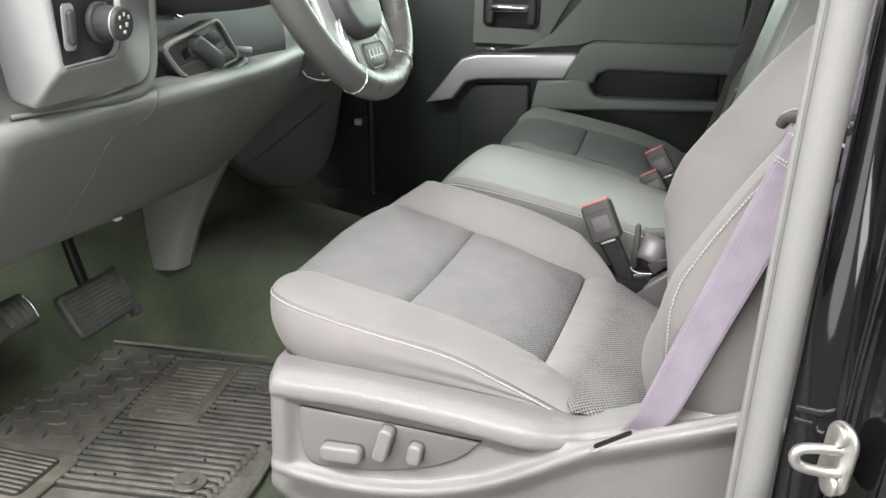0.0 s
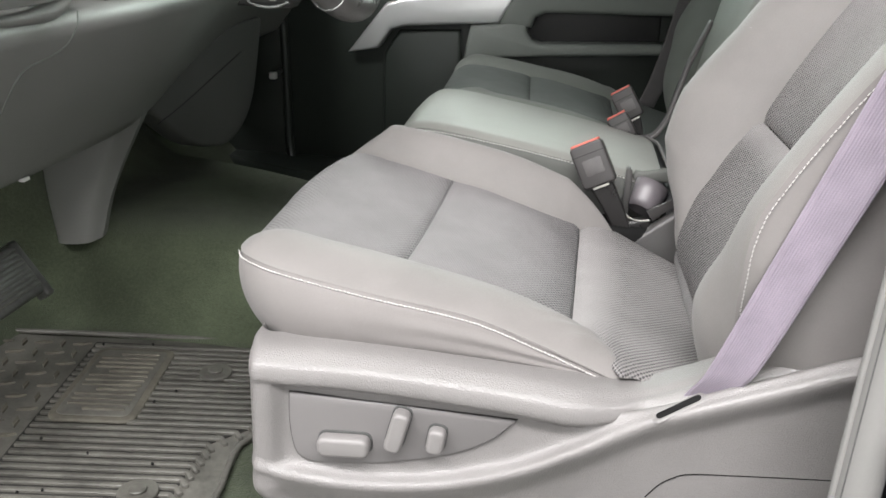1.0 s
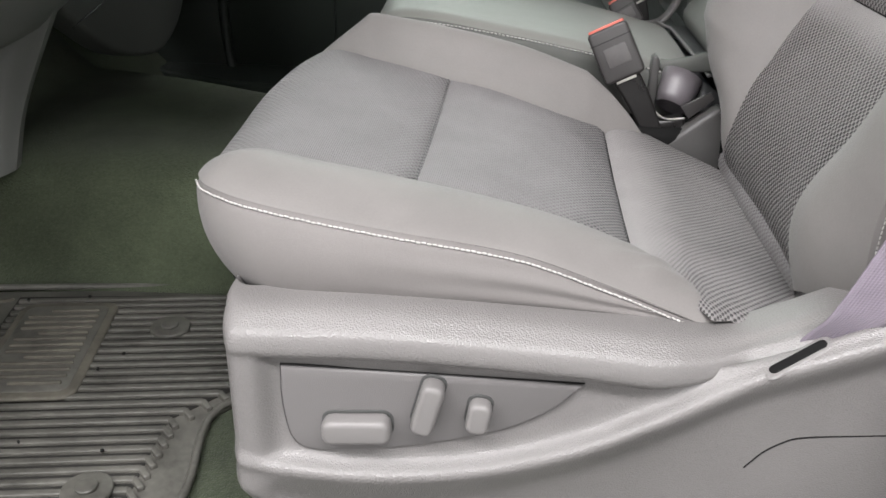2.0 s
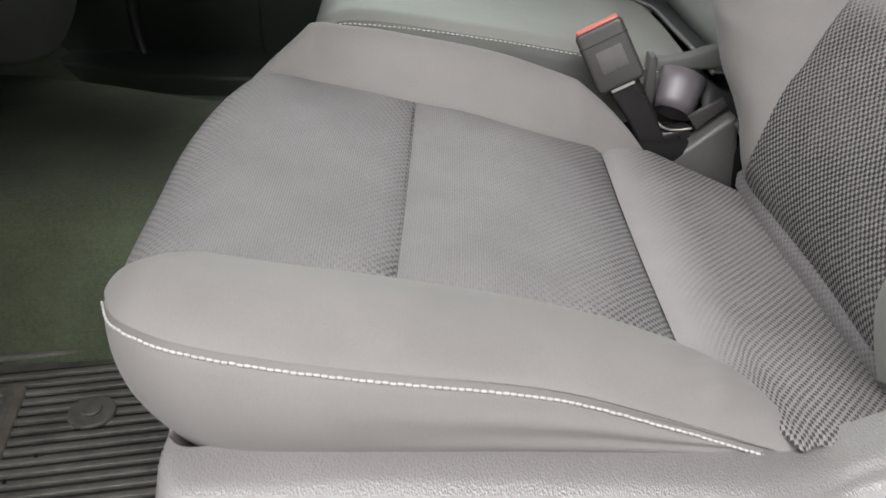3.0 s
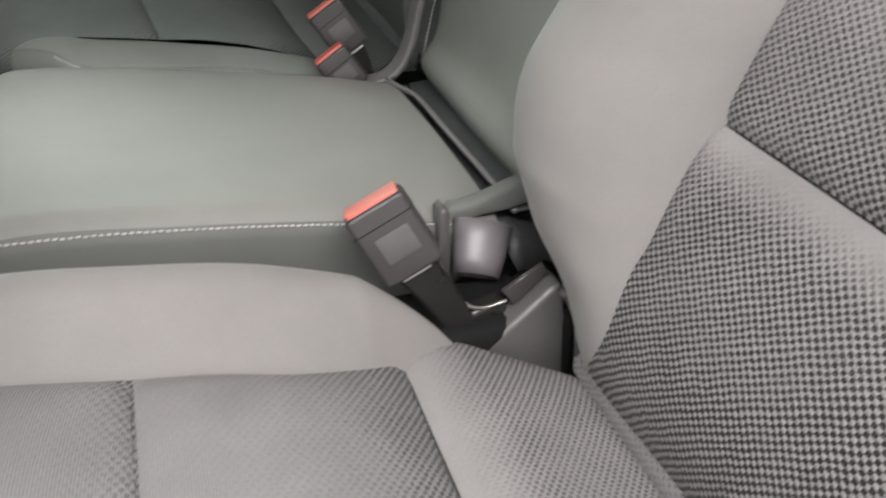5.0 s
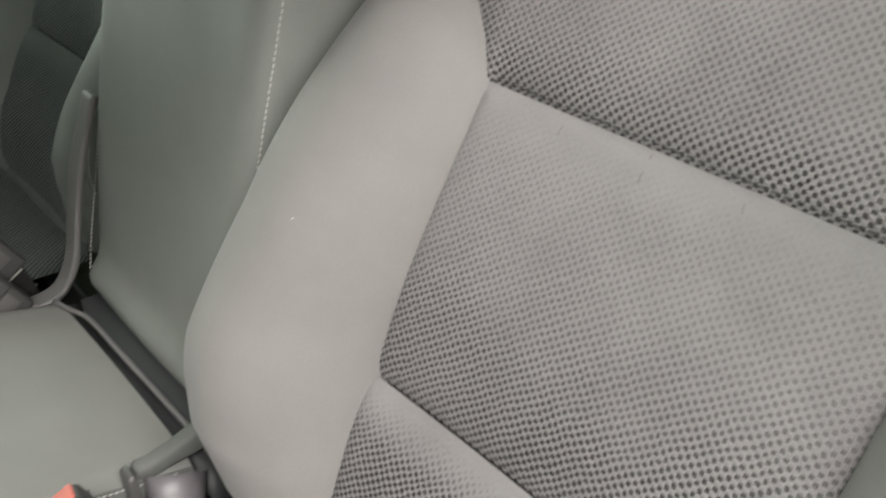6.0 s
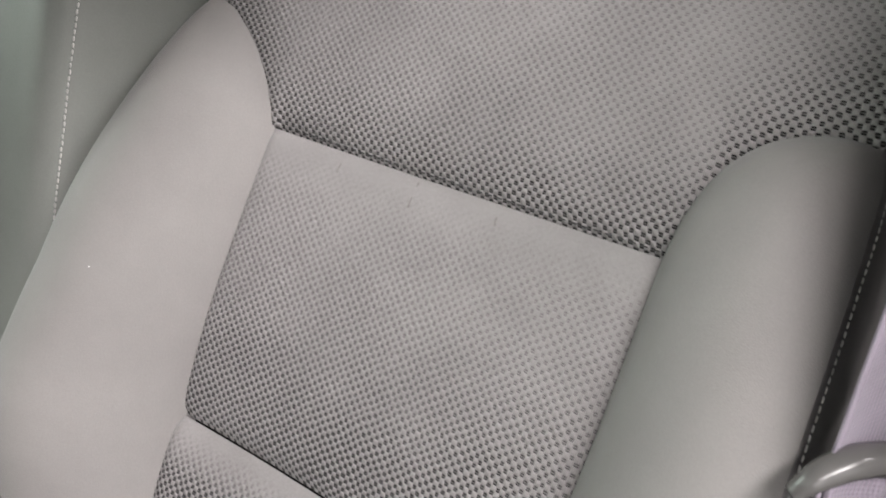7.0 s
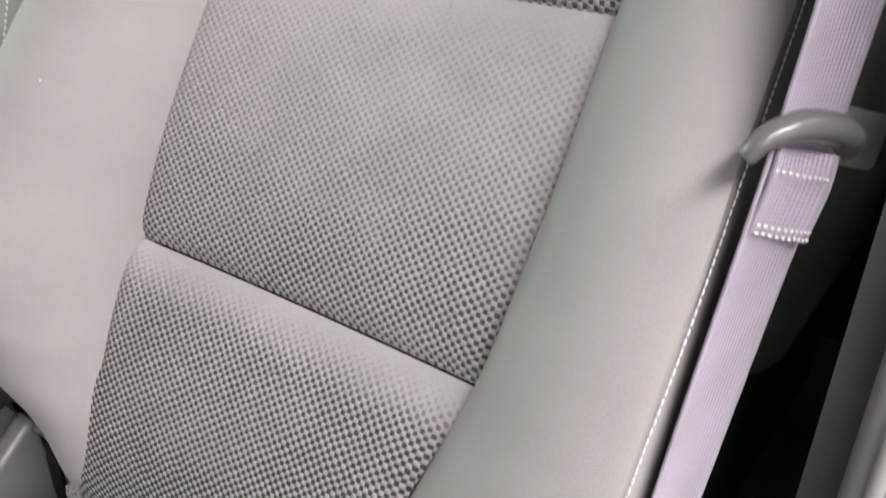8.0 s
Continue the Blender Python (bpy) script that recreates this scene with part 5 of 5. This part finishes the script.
pb = thing("parking_brake_pedal", "dark parking brake pedal with a bright edge", "pedal", (-0.5, 0.1, 0.2))
pm = Matrix.Translation((-0.49, 0.10, 0.20)) @ Matrix.Rotation(radians(-40), 4, "Y") @ facing
part("pad", prism(rounded(0.1, 0.055, 0.01), 0.014, pm, 0.005, 3), M_dark, pb)
for q in range(4):
    part("rib", block((0.012, 0.034, 0.003), m=pm @ Matrix.Translation((0.0 + q * 0.014 - 0.004, 0.0, 0.0145)), bevel=0.001), M_mat, pb)
part("edge", tube([tuple(pm @ Vector(p)) for p in ((0.046, -0.022, 0.013), (0.048, 0.0, 0.015), (0.046, 0.022, 0.013))], 0.0016, 16, 6), M_chrome, pb)
part("arm", tube([(-0.51, 0.10, 0.2), (-0.56, 0.1, 0.3), (-0.6, 0.1, 0.45)], 0.01, 20, 8), M_black, pb)

# ---------------------------------------------------------------- floor mat
mat = thing("floor_mat", "dusty black rubber floor mat with ribs and a worn plate", "floor mat", (-0.3, 0.25, 0.0))
MR = Matrix.Translation((-0.26, 0.25, 0)) @ Matrix.Rotation(radians(8), 4, "Z")


def mat_block(size, at, bevel=0.0015, rot=0.0):
    return block(size, m=MR @ Matrix.Translation(at) @ Matrix.Rotation(radians(rot), 4, "Z"), bevel=bevel, seg=2)


out = [(-0.45, -0.27), (0.10, -0.27), (0.155, -0.2), (0.165, -0.06), (0.23, 0.0), (0.24, 0.19), (0.2, 0.225), (-0.36, 0.235), (-0.45, 0.2)]
base = part("base", prism(out, 0.008, MR @ Matrix.Translation((0, 0, -0.012)), 0.003), M_mat, mat)
# dark sheet under the ribs, for the dirt and shade in their gaps
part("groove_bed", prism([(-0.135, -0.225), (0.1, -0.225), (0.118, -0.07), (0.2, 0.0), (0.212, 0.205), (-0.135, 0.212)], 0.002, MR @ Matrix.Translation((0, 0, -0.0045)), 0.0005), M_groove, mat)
border = [tuple(MR @ Vector((x, y, -0.002))) for x, y, _ in spline([(x, y, 0) for x, y in out + out[:1]], 80)]
part("raised_border", tube(border[:-1], 0.0045, closed=True, k=8), M_mat, mat)
for i in range(27):
    y = -0.215 + i * 0.0158
    x1 = float(np.interp(y, (-0.215, -0.07, 0.0, 0.2), (0.098, 0.122, 0.195, 0.205)))
    x0 = -0.13
    part("rib", join(mat_block((x1 - x0, 0.0078, 0.0075), ((x0 + x1) / 2, y, -0.0018), 0.0012),
                     mat_block((0.018, 0.0068, 0.007), (x1 + 0.004, y - 0.006, -0.0018), 0.0012, -55)), M_mat, mat)
# worn plate with cross bars
part("plate", prism(rounded(0.125, 0.215, 0.02), 0.0065, MR @ Matrix.Translation((-0.055, 0.075, -0.002)), 0.003), M_dust, mat, "dusty raised maker's plate with bars")
part("plate_inset", prism(rounded(0.104, 0.192, 0.013), 0.0075, MR @ Matrix.Translation((-0.055, 0.075, -0.002)), 0.0006), M_mat, mat)
for i in range(13):
    w = 0.088 if i % 4 else 0.06
    part("plate_bar", mat_block((w, 0.0045, 0.004), (-0.055 + (0.0 if i % 4 else 0.012), -0.006 + i * 0.0135, 0.0065), 0.0012, 0), M_dust, mat)
lozenge = [(-0.017, -0.001), (0.004, -0.0042), (0.017, 0.001), (-0.004, 0.0042)]
for i in range(10):
    for j in range(13):
        x, y = -0.438 + i * 0.0315, -0.2 + j * 0.0335
        if x > -0.145 or (x < -0.17 and y < -0.12) or y > 0.215:
            continue
        part("chequer_mark", prism(lozenge, 0.0048, MR @ Matrix.Translation((x, y, -0.0045)) @ Matrix.Rotation(radians(12 if (i + j) % 2 else 100), 4, "Z") @ Matrix.Scale(0.85, 4), 0.0004), M_dust, mat, smooth=False)
rng = random.Random(11)
for _ in range(9):
    x, y = rng.uniform(-0.13, 0.2), rng.uniform(-0.2, 0.2)
    part("crumb", prism(rounded(rng.uniform(0.0025, 0.0045), rng.uniform(0.0025, 0.004), 0.0011, 2), 0.003, MR @ Matrix.Translation((x, y, 0.002)) @ Matrix.Rotation(rng.uniform(0, 3), 4, "Z"), 0.0006), M_core, mat)
for x, y in ((0.085, 0.115), (0.065, -0.185)):
    part("grommet", join(prism(rounded(0.05, 0.05, 0.0248, 8), 0.006, MR @ Matrix.Translation((x, y, 0.0)), 0.002),
                         prism(rounded(0.022, 0.022, 0.0105, 8), 0.004, MR @ Matrix.Translation((x, y, 0.006)), 0.0015)), M_mat, mat)
pad_m = MR @ Matrix.Translation((-0.25, -0.21, -0.004)) @ Matrix.Rotation(radians(-6), 4, "Z")
part("heel_pad", prism(rounded(0.25, 0.14, 0.02), 0.009, pad_m, 0.004), M_dust, mat, "tan dusty raised pad")
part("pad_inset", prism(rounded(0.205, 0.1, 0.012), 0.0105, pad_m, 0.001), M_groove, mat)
for i in range(9):
    part("pad_rib", block((0.195, 0.005, 0.004), m=pad_m @ Matrix.Translation((0, -0.042 + i * 0.0105, 0.011)), bevel=0.0012), M_mat, mat)

# ---------------------------------------------------------------- passenger door
door = thing("door_1", "closed dark grey passenger door with silver armrest trim", "car door", (0.1, 1.55, 0.3), kind="structure")


def on_door(pts, depth, bevel=0.006, y=1.55):
    m = Matrix(((1, 0, 0, 0), (0, 0, -1, y), (0, 1, 0, 0), (0, 0, 0, 1)))
    return prism(pts, depth, m, bevel, 3)


part("panel", block((1.35, 0.06, 0.86), (0.1, 1.59, 0.27), bevel=0.01), M_lower, door)
part("upper_panel", on_door([(-0.05, 0.49), (0.0, 0.5), (0.075, 0.54), (0.14, 0.62), (0.2, 0.69), (0.56, 0.69), (0.56, 0.535), (0.19, 0.53), (0.15, 0.515)], 0.03, 0.012), M_door, door)
part("armrest", on_door([(0.118, 0.424), (0.162, 0.512), (0.19, 0.528), (0.58, 0.545), (0.58, 0.468), (0.235, 0.458), (0.21, 0.445), (0.203, 0.42)], 0.07, 0.012), M_door, door)
part("armrest_lower", on_door([(0.035, 0.335), (0.05, 0.415), (0.125, 0.425), (0.15, 0.44), (0.19, 0.44), (0.192, 0.41), (0.205, 0.39), (0.225, 0.382), (0.58, 0.402), (0.58, 0.375), (0.25, 0.352)], 0.068, 0.01), M_door, door)
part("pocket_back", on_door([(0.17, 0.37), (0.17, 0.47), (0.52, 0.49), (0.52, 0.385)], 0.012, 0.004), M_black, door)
part("sill_trim", prism([(-1.0, 1.58), (-0.7, 1.53), (-0.4, 1.40), (-0.2, 1.37), (0.6, 1.36), (0.6, 1.56), (-1.0, 1.6)], 0.09, Matrix.Translation((0, 0, -0.06)), 0.015, 3), M_lower, door)
part("sill_clip", block((0.02, 0.014, 0.018), (-0.462, 1.468, 0.262), bevel=0.003), M_ink, door)
part("clip_arm", block((0.012, 0.09, 0.01), (-0.466, 1.518, 0.262), bevel=0.002), M_lower, door)
part("window_switch", on_door(rounded(0.06, 0.01, 0.003), 0.02, 0.002, 1.51), M_dark, door).location = (-0.1, 0, 0.49)
part("switch_edge", on_door(rounded(0.024, 0.006, 0.002), 0.021, 0.001, 1.51), M_chrome, door).location = (-0.085, 0, 0.492)
part("silver_trim", on_door([(-0.27, 0.33), (-0.19, 0.345), (-0.155, 0.395), (-0.12, 0.405), (0.12, 0.425), (0.155, 0.487), (0.14, 0.493), (-0.12, 0.475), (-0.17, 0.46)], 0.05, 0.008), M_silver, door)
part("map_pocket", on_door([(-0.18, 0.02), (-0.18, 0.33), (-0.14, 0.39), (0.02, 0.40), (0.03, 0.02)], 0.02, 0.012), M_lower, door)
part("handle_panel", on_door([(-0.15, 0.50), (0.0, 0.503), (0.056, 0.52), (0.115, 0.63), (0.12, 0.7), (-0.15, 0.7)], 0.004, 0.0015), M_door, door)
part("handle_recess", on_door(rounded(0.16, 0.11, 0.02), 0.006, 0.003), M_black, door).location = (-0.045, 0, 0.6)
part("handle", tube([(-0.095, 1.545, 0.595), (-0.09, 1.528, 0.598), (-0.045, 1.522, 0.60), (0.0, 1.528, 0.602), (0.005, 1.545, 0.602)], 0.0115, 30, 12), M_chrome, door, "chrome pull handle")
for x in (-0.1, 0.015):
    part("handle_end", on_door(rounded(0.022, 0.07, 0.01), 0.03, 0.006), M_dark, door).location = (x, 0, 0.592)
part("window_glass", block((1.2, 0.005, 0.42), (0.15, 1.58, 0.93), bevel=0), M_glass, door, smooth=False).visible_shadow = False

# ---------------------------------------------------------------- driver side door frame
pillar = thing("pillar", "black painted door pillar with grey inner trim strip", "pillar", (0.64, -0.1, 0), kind="structure")
strip_line = [(0.571, -0.1, 0.0), (0.573, -0.1, 0.24), (0.577, -0.1, 0.5), (0.583, -0.1, 0.75), (0.6, -0.09, 1.2)]
weather = part("trim_strip", tube(strip_line, 0.0175, 40, 16), M_trim, pillar, "soft grey weather strip")
part("sealing_lip", tube([(x - 0.0175, y + 0.003, z) for x, y, z in strip_line], 0.004, 40, 8), M_trim, weather)
part("lip_gap", tube([(x - 0.0145, y - 0.0075, z) for x, y, z in strip_line], 0.0014, 40, 6), M_dark, weather)


def post(x, y, lean_in=0.0):
    return [(x - 0.002, y - 0.5 * lean_in, -0.1), (x, y - 0.1 * lean_in, 0.3), (x + 0.012, y + 0.3 * lean_in, 0.7), (x + 0.03, y + 0.01 + 0.85 * lean_in, 1.25)]


part("painted_post", sheet(loft([post(0.592, -0.085), post(0.594, -0.104), post(0.600, -0.113, 0.12), post(0.608, -0.117, 0.18), post(0.617, -0.119, 0.18), post(0.627, -0.121, 0.14), post(0.631, -0.124, 0.06), post(0.634, -0.131),
                                 post(0.632, -0.138), post(0.641, -0.15), post(0.668, -0.19), post(0.70, -0.21), post(0.76, -0.215)], 40, 80)), M_paint, pillar)
part("flange_edge", tube([p for p in post(0.633, -0.134)], 0.0028, 40, 8), M_paint, pillar)
clip = part("clip", join(block((0.024, 0.006, 0.006), (0.609, -0.119, 0.383), Matrix.Rotation(radians(-12), 4, "Z"), 0.001),
                         block((0.024, 0.006, 0.005), (0.609, -0.119, 0.371), Matrix.Rotation(radians(-12), 4, "Z"), 0.001)), M_black, pillar)
part("rear_door_skin", block((0.9, 0.05, 1.25), (1.22, -0.2, 0.45), bevel=0.02), M_paint, pillar)
part("inner_trim", tube([(0.872, -0.08, -0.05), (0.888, -0.08, 0.3), (0.915, -0.078, 0.7), (0.96, -0.07, 1.22)], 0.046, 40, 20), M_trim, pillar, "rounded grey inner pillar trim")
striker = thing("door_striker", "zinc plated door striker loop bolted on the pillar", "door striker", (0.65, -0.17, 0.36))
sn = Vector((-0.85, -0.53, 0)).normalized()
sx = Vector((0, 0, 1)).cross(sn)
sm = Matrix([(sx[i], (0, 0, 1)[i], sn[i], (0.632, -0.163, 0.365)[i]) for i in range(3)] + [(0, 0, 0, 1)])
part("plate", prism(rounded(0.036, 0.07, 0.0175, 8), 0.005, sm @ Matrix.Rotation(radians(-6), 4, "Z"), 0.0015), M_steel, striker)
for dzz in (-0.024, 0.024):
    part("bolt", prism(rounded(0.02, 0.02, 0.0095, 8), 0.006, sm @ Matrix.Translation((0.002, dzz, 0.005)), 0.002), M_steel, striker)
part("loop", tube([tuple(sm @ Vector(p)) for p in ((0.004, 0.010, 0.003), (-0.002, 0.011, 0.022), (-0.006, 0.010, 0.036), (-0.008, 0.004, 0.0405), (-0.006, -0.005, 0.037), (0.0, -0.010, 0.02), (0.006, -0.011, 0.003))], 0.0048, 50, 12), M_steel, striker)
sill = thing("door_sill", "black painted door sill with plastic scuff trim", "door sill", (0.1, -0.1, 0), kind="structure")
part("painted_sill", block((1.6, 0.07, 0.14), (-0.1, -0.15, -0.1), bevel=0.015), M_paint, sill)
part("scuff_trim", block((1.4, 0.06, 0.03), (-0.1, -0.09, -0.01), bevel=0.008), M_dark, sill)
# rear row, dim behind the front seats
rear = thing("rear_seat", "dark rear bench seat in shade behind the front seats", "car seat", (1.25, 0.73, 0))
part("bench", block((0.5, 1.4, 0.18), (1.25, 0.73, 0.3), bevel=0.05, seg=4), M_dash, rear)
part("bench_back", block((0.16, 1.4, 0.6), (1.5, 0.73, 0.62), Matrix.Rotation(radians(18), 4, "Y"), bevel=0.05, seg=4), M_dash, rear)
part("bench_base", block((0.45, 1.35, 0.25), (1.25, 0.73, 0.1), bevel=0.02), M_dark, rear)
